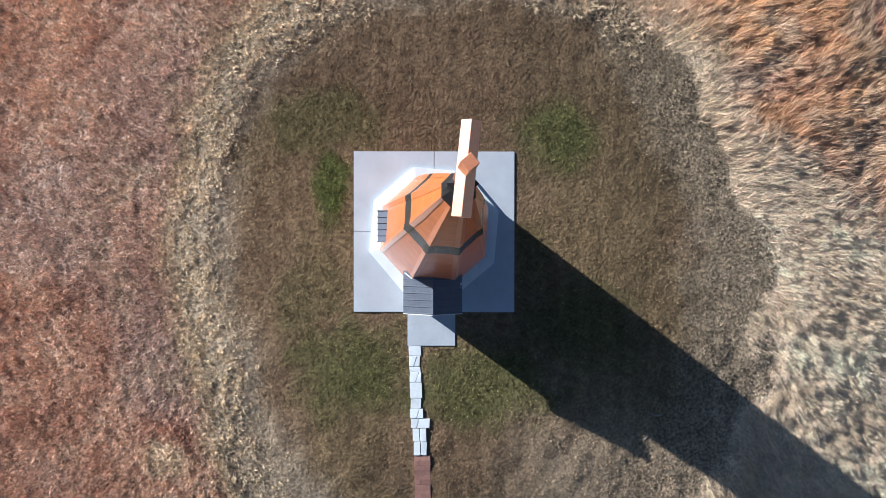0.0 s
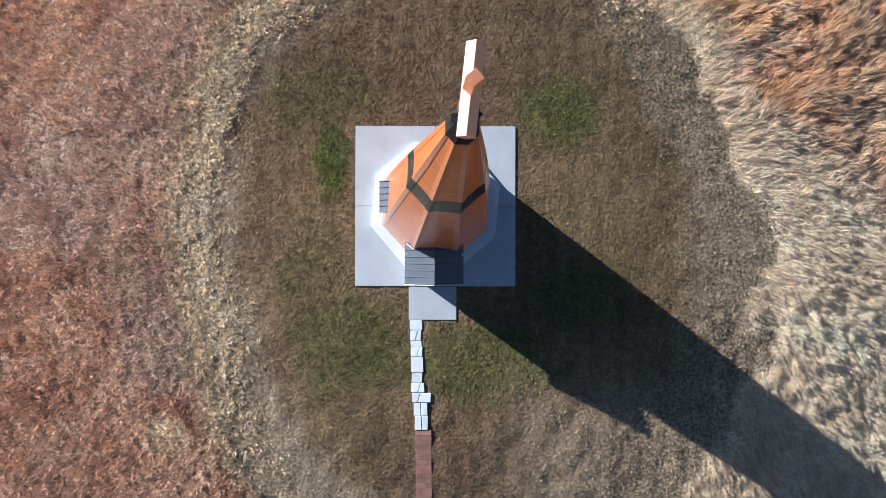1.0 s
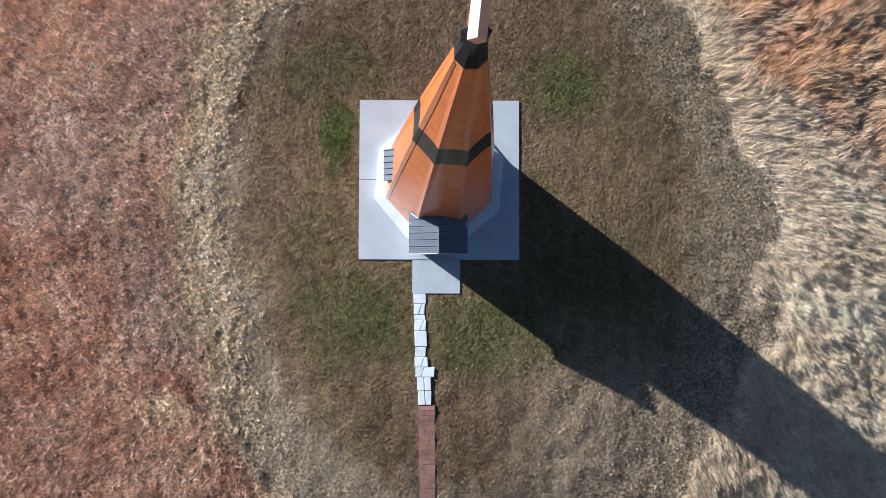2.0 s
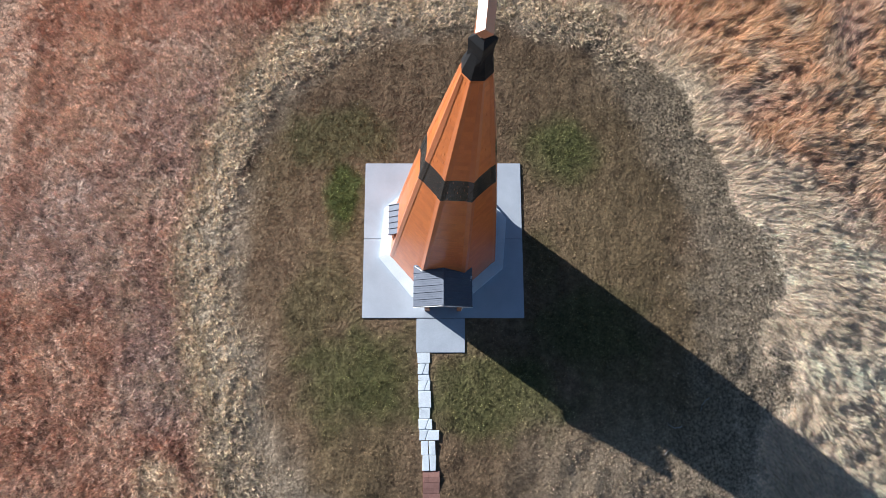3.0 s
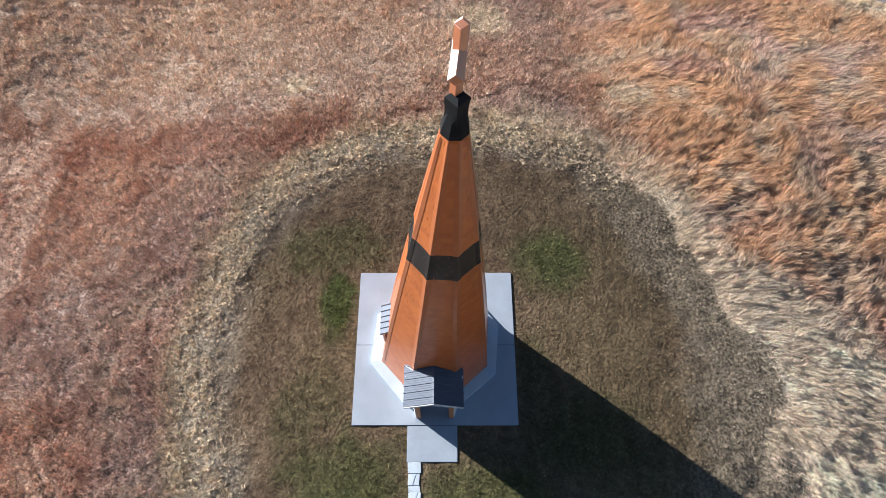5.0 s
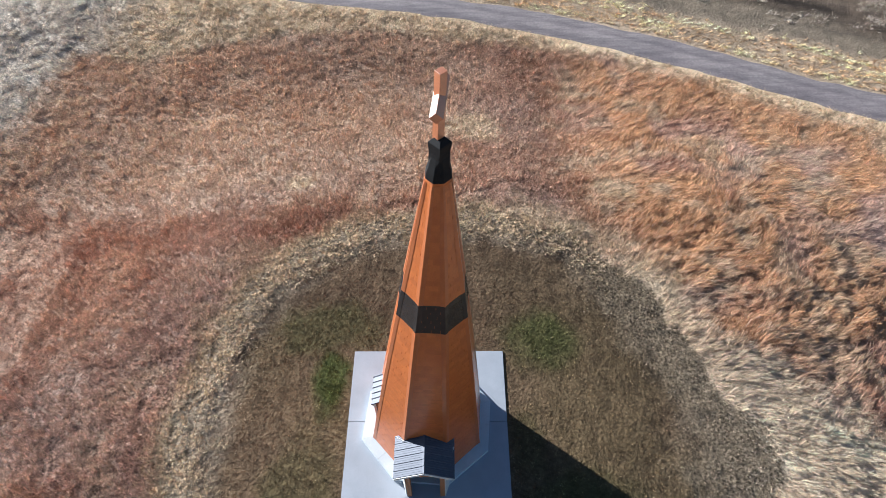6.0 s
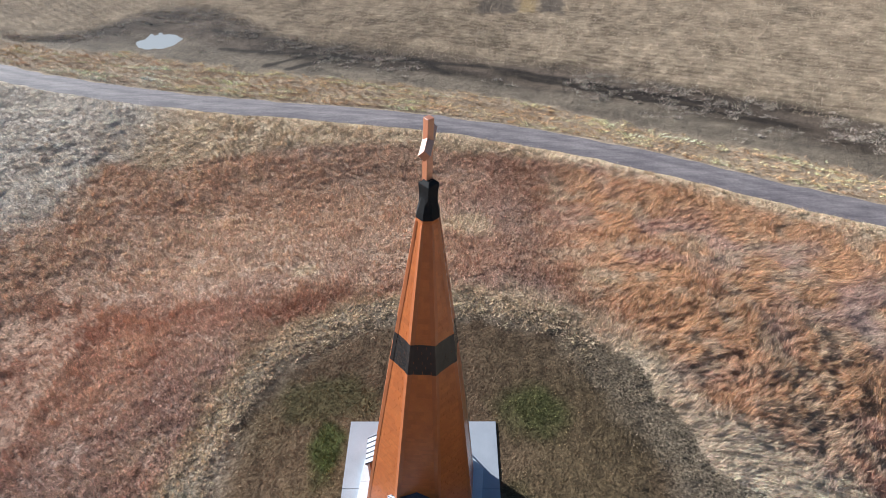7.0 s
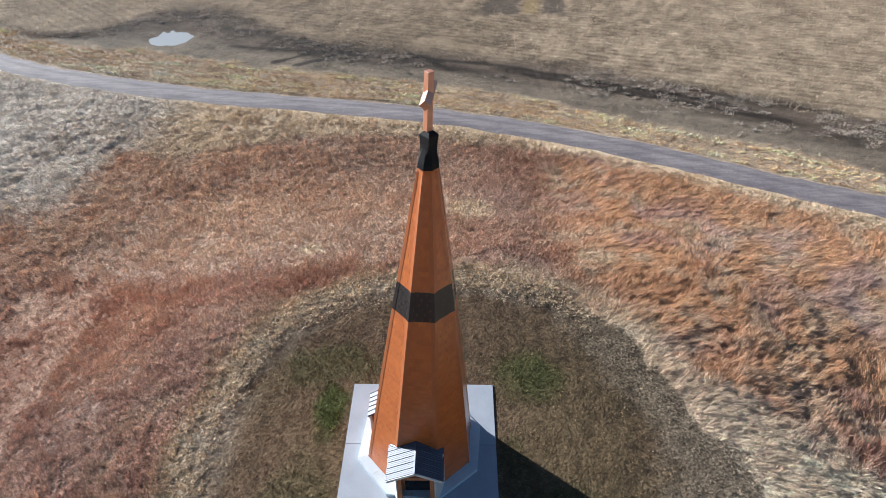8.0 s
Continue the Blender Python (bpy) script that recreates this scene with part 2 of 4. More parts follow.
def lumps(x, y, size, seed):
    """Clumping of growth at the scale of one plant: 0 in the hollows, 1 on the crowns."""
    return smooth(0.30, 0.68, 0.65 * field(x, y, size, seed) + 0.35 * field(x, y, size * 0.4, seed + 3))


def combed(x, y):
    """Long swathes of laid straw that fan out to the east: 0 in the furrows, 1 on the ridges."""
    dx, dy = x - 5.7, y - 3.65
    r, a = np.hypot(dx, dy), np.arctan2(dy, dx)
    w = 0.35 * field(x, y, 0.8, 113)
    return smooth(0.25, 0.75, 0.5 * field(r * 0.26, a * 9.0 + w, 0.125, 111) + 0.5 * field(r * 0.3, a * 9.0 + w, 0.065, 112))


def blown(x, y):
    """Plumes of tall grass bent by the wind to the north-east."""
    u, v = 0.86 * x + 0.51 * y, -0.51 * x + 0.86 * y + 0.7 * field(x, y, 1.6, 116)
    return smooth(0.25, 0.75, 0.5 * field(u * 0.35, v, 0.20, 114) + 0.5 * field(u * 0.35, v, 0.09, 115))


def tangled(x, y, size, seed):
    """Ridged clumps, their gaps darkened in the colour as shade: 0 in the gaps, 1 on the crowns."""
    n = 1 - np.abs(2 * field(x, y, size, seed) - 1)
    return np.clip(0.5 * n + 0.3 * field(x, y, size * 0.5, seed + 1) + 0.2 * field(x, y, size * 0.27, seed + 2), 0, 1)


RNG = np.random.default_rng(4)

# ---- ground ----
def spaced(bands, far):
    """Grid lines: bands of (start, end, step) side by side, then ever wider steps out to the horizon."""
    lines = np.concatenate([np.arange(a, b - 1e-6, step) for a, b, step in bands] + [[bands[-1][1]]])
    steps = np.cumsum(0.5 * 1.34 ** np.arange(30))
    steps = steps[steps < far]
    return np.concatenate([(lines[0] - steps)[::-1], lines, lines[-1] + steps])


def lerp(a, b, t):
    return np.asarray(a) + (np.asarray(b) - np.asarray(a)) * np.asarray(t)[..., None]


def east_straw(x, y):
    """Share of pale, laid straw on the east side."""
    line = 5.0 - (x - 10.2) * 0.60 + 2.6 * (rough_field(x, y, 2.6, 31) - 0.5)
    return smooth(8.0, 11.5, x) * smooth(-1.1, 0.9, line - y)


def west_straw(x, y):
    return smooth(0, 3.0, -24.0 - 0.22 * (y - 18) * 0 + 3.5 * (rough_field(x, y, 4.0, 33) - 0.5) - x) * smooth(17, 23, y)


def verge(x, y):
    d = road_offset(x, y)
    width = np.interp(x, [-24, -20, -16, -10.7, -3.5, 3.3, 10, 26], [10.6, 10.7, 8.0, 6.0, 4.3, 3.7, 2.7, 3.0]) + 1.6 * (rough_field(x, y, 3.0, 35) - 0.5)
    return smooth(-0.8, 0.8, d + width)


def pale_patches(x, y):
    v = 0
    for px, py, pr in ((2.3, 19.5, 2.6), (-10.6, -9.0, 1.5), (9.6, 13.5, 1.6), (-7.0, 14.0, 1.3)):
        v = np.maximum(v, 1 - smooth(0.4, 1.0, np.hypot(x - px, (y - py) * 1.3) / (pr * (0.6 + 0.8 * rough_field(x, y, 1.3, 37)))))
    return v * 0.8


def red_tone(x, y):
    n, m = rough_field(x, y, 2.6, 41), field(x, y, 5.2, 43)
    c = lerp((0.39, 0.205, 0.140), (0.57, 0.365, 0.265), smooth(0.25, 0.8, n))
    c = lerp(c, (0.47, 0.335, 0.280), 0.75 * smooth(0.40, 0.80, m))
    c = lerp(c, (0.47, 0.315, 0.215), 0.65 * smooth(9, 16, y) * smooth(12, -4, x))
    c = c * (1 + 0.20 * smooth(-5, -15, x) * smooth(6, 14, y) - 0.15 * smooth(3, 6, x) * smooth(14, 10, x) * smooth(8, 12, y))[..., None]
    east = smooth(4, 12, x) * smooth(0, 5, y)
    c = lerp(c, (0.54, 0.295, 0.150), 0.9 * east * smooth(0.10, 0.6, field(x, y, 2.0, 45)))
    c = lerp(c, (0.50, 0.38, 0.26), 0.6 * smooth(3, 8, x) * smooth(0.54, 0.72, rough_field(x, y, 1.7, 46)))
    c = lerp(c, (0.47, 0.36, 0.26), 0.5 * smooth(12, 8, np.hypot(x, y) - 3) * smooth(0.48, 0.62, rough_field(x, y, 1.1, 48)))
    c = c * lerp((1.07, 1.11, 1.10), (1.0, 1.0, 1.0), smooth(0, 6, x))
    return c * (1 + 0.06 * smooth(11, 16, y) + 0.05 * smooth(12, 16, y) - 0.06 * smooth(7, 11, y) * smooth(2, 7, x))[..., None]


def straw_tone(x, y):
    c = lerp((0.47, 0.348, 0.218), (0.78, 0.60, 0.415), rough_field(x, y, 1.6, 47))
    c = lerp(c, np.array((0.66, 0.57, 0.48)) * (0.76 + 0.5 * rough_field(x, y, 1.6, 47))[..., None], 0.85 * smooth(-20, -27, x) * smooth(50, 40, y))
    c = c * (1 + 0.14 * smooth(16, 24, y))[..., None]
    c = lerp(c, c * np.array((1.06, 1.08, 1.14)), smooth(9, 13, x) * smooth(8, 3, y))
    c = c * (1 - 0.16 * smooth(4, 8, x) * smooth(0, 3, y) * smooth(14, 10, y) + 0.20 * smooth(10, 15, x) * smooth(6, 2, y))[..., None]
    return np.clip(c, 0, 0.86)


def green_share(x, y):
    v = 0
    for px, py, rx, ry, s in ((-3.85, 1.7, 0.9, 1.8, 1.25), (4.7, 3.7, 1.8, 1.7, 0.8), (-3.0, -5.2, 3.0, 2.2, 0.75), (1.6, -5.8, 3.4, 2.2, 0.8), (-4.3, 4.2, 2.4, 1.6, 0.5), (5.5, -3.5, 2.8, 2.0, 0.6), (-4.8, -2.5, 1.6, 2.2, 0.4), (3.8, -1.0, 0.9, 2.0, 0.35)):
        d = np.hypot((x - px) / rx, (y - py) / ry) + 0.8 * (rough_field(x, y, 1.1, 51) - 0.5)
        v = np.maximum(v, s * (1 - smooth(0.45, 1.15, d)))
    return v


def mown_tone(x, y, e):
    c = lerp((0.162, 0.106, 0.062), (0.258, 0.172, 0.102), rough_field(x, y, 1.3, 53))
    c = lerp(c, (0.16, 0.128, 0.055), 0.3 * smooth(0.35, 0.75, field(x, y, 3.3, 55)))
    ring = smooth(-2.7, -1.1, e + 0.4 * smooth(2, -6, y - 0.5 * x) + 1.2 * (rough_field(x, y, 1.5, 57) - 0.5))
    c = lerp(c, (0.47, 0.38, 0.28), 0.9 * ring * (1 - 0.55 * smooth(3, 8, x)) * (1 - 0.4 * smooth(-5, -8, y)))
    strewn = smooth(-4.0, 0.2, e + 2.0 * (rough_field(x, y, 1.2, 58) - 0.5)) * smooth(3, 7, x) * smooth(8, 4, y)
    strewn = np.maximum(strewn, 0.75 * smooth(-5, -9, y + 1.5 * (rough_field(x, y, 1.7, 59) - 0.5)) * smooth(1, 5, x))
    c = lerp(c, (0.37, 0.285, 0.195), 0.8 * strewn)
    c = c * (1 + 0.30 * smooth(-3, -8, y) * smooth(1, 6, x) - 0.22 * smooth(0, 5, y) + 0.14 * smooth(-2, -5, x) * smooth(5, 2, y))[..., None]
    c = c * (1 + 0.07 * np.sin(x * 6.9 + 0.4 * np.sin(y * 0.7)))[..., None]
    return lerp(c, (0.075, 0.105, 0.024), 0.72 * np.minimum(green_share(x, y), 1.15))


def ring_pale(x, y):
    """Straw just outside the mown edge, wider and more broken on the north-east."""
    wide = smooth(1, 6, x) * smooth(0, 4, y)
    e = mown_edge(x, y) + wide * 3.0 * (rough_field(x, y, 1.4, 59) - 0.5)
    return 1 - smooth(-0.2, 1.0 + 1.7 * wide, e)


def pale_share(x, y):
    return np.maximum.reduce([east_straw(x, y), west_straw(x, y), verge(x, y), pale_patches(x, y), ring_pale(x, y)])


def far_tone(x, y):
    """Beyond the road: straw verge, dark mud, stubble field."""
    near, far = np.interp(x, MUD_X, MUD_NEAR), np.interp(x, MUD_X, MUD_FAR)
    w = 2.2 * (rough_field(x, y, 3.0, 61) - 0.5)
    c = lerp((0.34, 0.26, 0.175), (0.62, 0.50, 0.36), rough_field(x * 0.35, y, 1.1, 62))
    mud = lerp((0.062, 0.048, 0.036), (0.165, 0.128, 0.095), smooth(0.25, 0.75, rough_field(x * 0.3 + y * 0.1, y + 0.31 * x, 1.3, 63)))
    across = (y - near) / np.maximum(far - near, 1)
    silt = lerp((0.15, 0.124, 0.094), (0.33, 0.275, 0.20), rough_field(x * 0.3 + y * 0.1, y + 0.31 * x, 0.9, 66))
    mud = lerp(mud, silt, 0.85 * (1 - smooth(0.22, 0.50, across + 0.25 * (rough_field(x * 0.4, y, 2.0, 70) - 0.5))))
    for ax, ay, bx, by in ((-16.5, 45.6, -7.5, 51.5), (-14.2, 44.8, -5.6, 50.6), (-7.0, 51.5, 1.0, 43.6), (-22, 49.6, 4, 45.2), (4, 45.4, 26, 36.2), (8, 42.6, 29, 33.4), (-24, 54.5, -6, 51.6)):
        t = np.clip(((x - ax) * (bx - ax) + (y - ay) * (by - ay)) / ((bx - ax) ** 2 + (by - ay) ** 2), 0, 1)
        rut = np.hypot(x - ax - t * (bx - ax), y - ay - t * (by - ay)) + 0.5 * (rough_field(x, y, 1.5, 64) - 0.5)
        mud = lerp(mud, (0.036, 0.029, 0.023), 0.9 * (1 - smooth(0.15, 0.55, rut)))
    c = lerp(c, mud, smooth(-0.8, 0.8, y - near + w))
    row = 0.5 + 0.5 * np.sin((y + 0.31 * x + 0.8 * (field(x, y, 9.0, 65) - 0.5)) * 2 * np.pi / 0.95)
    west_row = 0.5 + 0.5 * np.sin((y + 0.94 * x + 0.6 * (field(x, y, 5.0, 72) - 0.5)) * 2 * np.pi / 1.25)
    row = row + smooth(-31, -35, x) * (west_row - row)
    stub = lerp((0.14, 0.104, 0.068), (0.56, 0.44, 0.30), (0.30 + 0.3 * smooth(-31, -35, x)) * row + 0.14 * smooth(5, 30, x) + (0.60 - 0.2 * smooth(-31, -35, x)) * smooth(0.2, 0.8, 0.6 * rough_field(x, y, 2.2, 67) + 0.4 * field(x, y, 0.7, 68)))
    c = lerp(c, stub, smooth(-1.4, 1.6, y - far + 1.3 * w))
    c = lerp(c, (0.44, 0.32, 0.15), 0.7 * (1 - smooth(0.6, 1.1, np.maximum(np.abs(x - 10.2 - 0.17 * (y - 61.5)) / 1.0, np.abs(y - 61.8) / 3.2))))
    for px, py, rx, ry in ((12.9, 61.6, 1.5, 3.4), (6.6, 61.8, 2.5, 3.0)):
        c = lerp(c, (0.115, 0.092, 0.072), 0.85 * (1 - smooth(0.7, 1.1, np.maximum(np.abs(x - px - 0.17 * (y - py)) / rx, np.abs(y - py) / ry) + 0.9 * (rough_field(x, y, 1.5, 69) - 0.5))))
    return c * np.array((1.05, 1.0, 0.98))


def thatch(x, y, e, d, pale):
    """Matted growth above the bare ground, in metres."""
    wild, far = smooth(-0.25, 0.35, e), smooth(1.2, 2.5, d)
    east, laid = smooth(5, 9, x) * smooth(-1, 3, y), smooth(8, 11, x) * smooth(7, 4, y)
    h = 0.09 * tangled(x, y, 0.30, 121) + 0.06 * tangled(x, y, 0.17, 124)
    h = h + east * (0.03 * blown(x, y) - 0.60 * h)
    h = h + laid * pale * (0.02 * combed(x, y) - 0.95 * h)
    h = h + west_straw(x, y) * 0.15 * tangled(x, y, 0.75, 127)
    h = h + verge(x, y) * smooth(15, 22, y) * 0.15 * tangled(x, y, 0.6, 138)
    h = h * wild * smooth(1.5, 2.4, np.abs(d)) * (1 - 0.8 * far)
    ring = smooth(-2.3, -1.0, e) * (1 - wild) * smooth(4, -3, x - 0.9 * y)
    mown_east = smooth(-4.0, -0.5, e) * (1 - wild) * smooth(4, 8, x) * smooth(8, 4, y)
    return h + 0.16 * ring * tangled(x, y, 0.28, 130) + 0.02 * mown_east * combed(x, y) - 0.02 * (1 - wild) * field(x, y, 0.22, 133)


def soil_tone(x, y, e, d, pale):
    """Colour, and in the fourth place how rough the thatch is."""
    wild = lerp(red_tone(x, y), straw_tone(x, y), pale)
    c = lerp(mown_tone(x, y, e) * 0.85, wild * (0.86 + 0.10 * smooth(4, 10, x) + 0.12 * pale)[..., None], smooth(-0.3, 0.3, e))
    c = lerp(c, far_tone(x, y), smooth(-0.3, 0.3, d))
    # shade painted into the soil colour: hollows and furrows darker, crowns and ridges lighter
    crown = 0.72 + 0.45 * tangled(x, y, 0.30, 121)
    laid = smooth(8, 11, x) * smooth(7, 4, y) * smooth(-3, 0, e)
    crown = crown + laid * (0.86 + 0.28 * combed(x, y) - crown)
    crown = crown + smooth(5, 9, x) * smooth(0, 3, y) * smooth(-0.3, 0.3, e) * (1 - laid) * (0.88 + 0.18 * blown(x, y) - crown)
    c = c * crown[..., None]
    rough = 0.42 + 0.58 * smooth(-2.6, 0.0, e + 1.2 * smooth(4, 8, x)) - 0.25 * smooth(0, 2, d)
    rough = rough * (1 - 0.5 * smooth(5, 9, x) * smooth(-14, -10, y) * smooth(-1, 1, e))
    return np.concatenate([c, rough[..., None]], -1)


def set_tone(me, tone):
    at = me.color_attributes.new("tone", "FLOAT_COLOR", "POINT")
    rgba = np.ones((len(tone), 4), np.float32)
    rgba[:, : tone.shape[1]] = np.clip(tone, 0.01, 1.0)
    rgba[:, :3] = np.minimum(rgba[:, :3], 0.9)
    at.data.foreach_set("color", rgba.ravel())


gx = spaced([(-50, -32, 0.4), (-32, -19, 0.2), (-19, 20, 0.095), (20, 33, 0.2), (33, 48, 0.4)], 2400)
gy = spaced([(-26, -14, 0.4), (-14, 13, 0.095), (13, 33, 0.14), (33, 48, 0.25), (48, 76, 0.4)], 2400)
GX, GY = np.meshgrid(gx, gy)
flat_x, flat_y = GX.ravel(), GY.ravel()
nx, ny = len(gx), len(gy)
EDGE, OFFSET, PALE = mown_edge(flat_x, flat_y), road_offset(flat_x, flat_y), pale_share(flat_x, flat_y)
GZ = height(flat_x, flat_y) + thatch(flat_x, flat_y, EDGE, OFFSET, PALE)
idx = np.arange(nx * ny, dtype=np.int32).reshape(ny, nx)
quads = np.stack([idx[:-1, :-1], idx[:-1, 1:], idx[1:, 1:], idx[1:, :-1]], -1).reshape(-1, 4)
ground_mesh = bpy.data.meshes.new("ground")
ground_mesh.vertices.add(nx * ny)
ground_mesh.vertices.foreach_set("co", np.stack([flat_x, flat_y, GZ], 1).astype(np.float32).ravel())
ground_mesh.loops.add(quads.size)
ground_mesh.loops.foreach_set("vertex_index", quads.ravel())
ground_mesh.polygons.add(len(quads))
ground_mesh.polygons.foreach_set("loop_start", np.arange(len(quads), dtype=np.int32) * 4)
ground_mesh.update(calc_edges=True)
ground_mesh.polygons.foreach_set("use_smooth", np.ones(len(quads), bool))
ground_mesh.materials.append(M_SOIL)
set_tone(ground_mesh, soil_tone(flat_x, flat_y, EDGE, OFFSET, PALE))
ground = tagged(new("ground", ground_mesh), "low grassy knoll with mown circle, prairie and field", "ground", kind="structure")


def sampled(values, x, y):
    """A value known on the ground's grid, at points of the plan."""
    i, j = np.clip(np.searchsorted(gx, x) - 1, 0, nx - 2), np.clip(np.searchsorted(gy, y) - 1, 0, ny - 2)
    u, v, g = (x - gx[i]) / (gx[i + 1] - gx[i]), (y - gy[j]) / (gy[j + 1] - gy[j]), values.reshape(ny, nx)
    return (g[j, i] * (1 - u) + g[j, i + 1] * u) * (1 - v) + (g[j + 1, i] * (1 - u) + g[j + 1, i + 1] * u) * v


# ---- road ----
rs = np.concatenate([np.arange(-150, -60, 4.0), np.arange(-60, 50, 0.5), np.arange(50, 151, 4.0)])
cross_section = [(-1.50, -0.06), (-1.28, 0.015), (-0.70, 0.045), (0.0, 0.06), (0.70, 0.045), (1.28, 0.015), (1.50, -0.06)]
rows_v = []
ry_mid = curve_through(rs, ROAD_X, ROAD_Y)
slope_r = np.gradient(ry_mid, rs)
for x, y, s in zip(rs, ry_mid, slope_r):
    nlen = math.hypot(1, s)
    wob = 1 + 0.30 * (float(field(x, y, 1.3, 71)) - 0.5)
    for off, up in cross_section:
        px, py = x - s / nlen * off * wob, y + off * wob / nlen
        rows_v.append((px, py, float(height(px, py)) + up))
k = len(cross_section)
road_faces = [(i * k + j, i * k + j + 1, (i + 1) * k + j + 1, (i + 1) * k + j) for i in range(len(rs) - 1) for j in range(k - 1)]
road = tagged(new("road", mesh_of("road", rows_v, [f[::-1] for f in road_faces], M_ROAD)), "narrow worn grey asphalt track curving round the knoll", "road", kind="structure")
shares = np.tile([(off + 1.50) / 3.0 for off, up in cross_section], len(rs)).astype(np.float32)
road.data.attributes.new("across", "FLOAT", "POINT").data.foreach_set("value", shares)

# ---- puddle ----
pud = bmesh.new()
pud.faces.new([pud.verts.new((-29.4 + 4.6 * math.cos(i / 48 * 2 * math.pi), 52.2 + 4.2 * math.sin(i / 48 * 2 * math.pi), -3.56)) for i in range(48)])
water_mesh = bpy.data.meshes.new("water")
pud.to_mesh(water_mesh)
pud.free()
water_mesh.materials.append(M_WATER)
tagged(new("water", water_mesh), "shallow muddy puddle in the field's wet edge", "puddle", kind="structure")


# ---- grasses ----
def blades(name, label, category, x, y, length, width, lean, bearing, tone, twist=0.5, bent=False):
    """One sheet of many tapered blades, straight ones or bent ones."""
    n = len(x)
    d = np.stack([np.cos(bearing), np.sin(bearing), np.zeros(n)], 1)
    tw = RNG.normal(0, twist, n)
    s = np.stack([-np.sin(bearing) * np.cos(tw), np.cos(bearing) * np.cos(tw), np.sin(tw)], 1)
    up = np.array((0, 0, 1.0))
    base = np.stack([x, y, sampled(GZ, x, y) - 0.02], 1)
    w = (width * 0.5)[:, None]
    if bent:
        l1, l2 = lean * 0.75, np.minimum(lean * 1.2, 1.62)
        mid = base + (d * np.sin(l1)[:, None] + up * np.cos(l1)[:, None]) * (length * 0.5)[:, None]
        tip = mid + (d * np.sin(l2)[:, None] + up * np.cos(l2)[:, None]) * (length * 0.5)[:, None]
        points, corners, sizes = [base - s * w, base + s * w, mid - s * w * 0.8, mid + s * w * 0.8, tip], [0, 1, 3, 2, 2, 3, 4], [0, 4]
    else:
        tip = base + (d * np.sin(lean)[:, None] + up * np.cos(lean)[:, None]) * length[:, None]
        points, corners, sizes = [base - s * w, base + s * w, tip], [0, 1, 2], [0]
    k, c = len(points), len(corners)
    v = np.stack(points, 1).reshape(-1, 3).astype(np.float32)
    loops = (np.arange(n)[:, None] * k + np.array(corners)).ravel().astype(np.int32)
    starts = (np.arange(n)[:, None] * c + np.array(sizes)).ravel().astype(np.int32)
    me = bpy.data.meshes.new(name)
    me.vertices.add(n * k)
    me.vertices.foreach_set("co", v.ravel())
    me.loops.add(n * c)
    me.loops.foreach_set("vertex_index", loops)
    me.polygons.add(n * len(sizes))
    me.polygons.foreach_set("loop_start", starts)
    me.update(calc_edges=True)
    me.materials.append(M_GRASS)
    set_tone(me, np.repeat(tone, k, axis=0))
    return tagged(new(name, me), label, category, kind="stuff")


def scatter(x0, x1, y0, y1, per_m2):
    n = int((x1 - x0) * (y1 - y0) * per_m2)
    return RNG.uniform(x0, x1, n), RNG.uniform(y0, y1, n)


def tufts(x0, x1, y0, y1, per_m2, each, spread):
    """Points gathered in loose tufts, with the way out of each tuft and the tuft's own chance number."""
    m = int((x1 - x0) * (y1 - y0) * per_m2 / each)
    cx, cy = RNG.uniform(x0, x1, m), RNG.uniform(y0, y1, m)
    count = np.maximum(2, RNG.poisson(each, m))
    own, size = RNG.random(m), RNG.uniform(0.5, 1.6, m)
    k = np.repeat(np.arange(m), count)
    a, r = RNG.uniform(0, 6.283, len(k)), spread * size[k] * np.abs(RNG.normal(0, 1, len(k)))
    return cx[k] + r * np.cos(a), cy[k] + r * np.sin(a), a, own[k]


def off_site(x, y):
    pad = (np.abs(x) < 3.07) & (np.abs(y) < 3.07)
    front = (np.abs(x + 0.1) < 0.98) & (y > -4.42) & (y < 0)
    path = (np.abs(x + 0.45) < 0.40) & (y < -4.2)
    return ~(pad | front | path)


def tinted(tone, spread):
    n = len(tone)
    return tone * RNG.uniform(1 - spread, 1 + spread, (n, 1)) * RNG.uniform(0.93, 1.07, (n, 3))


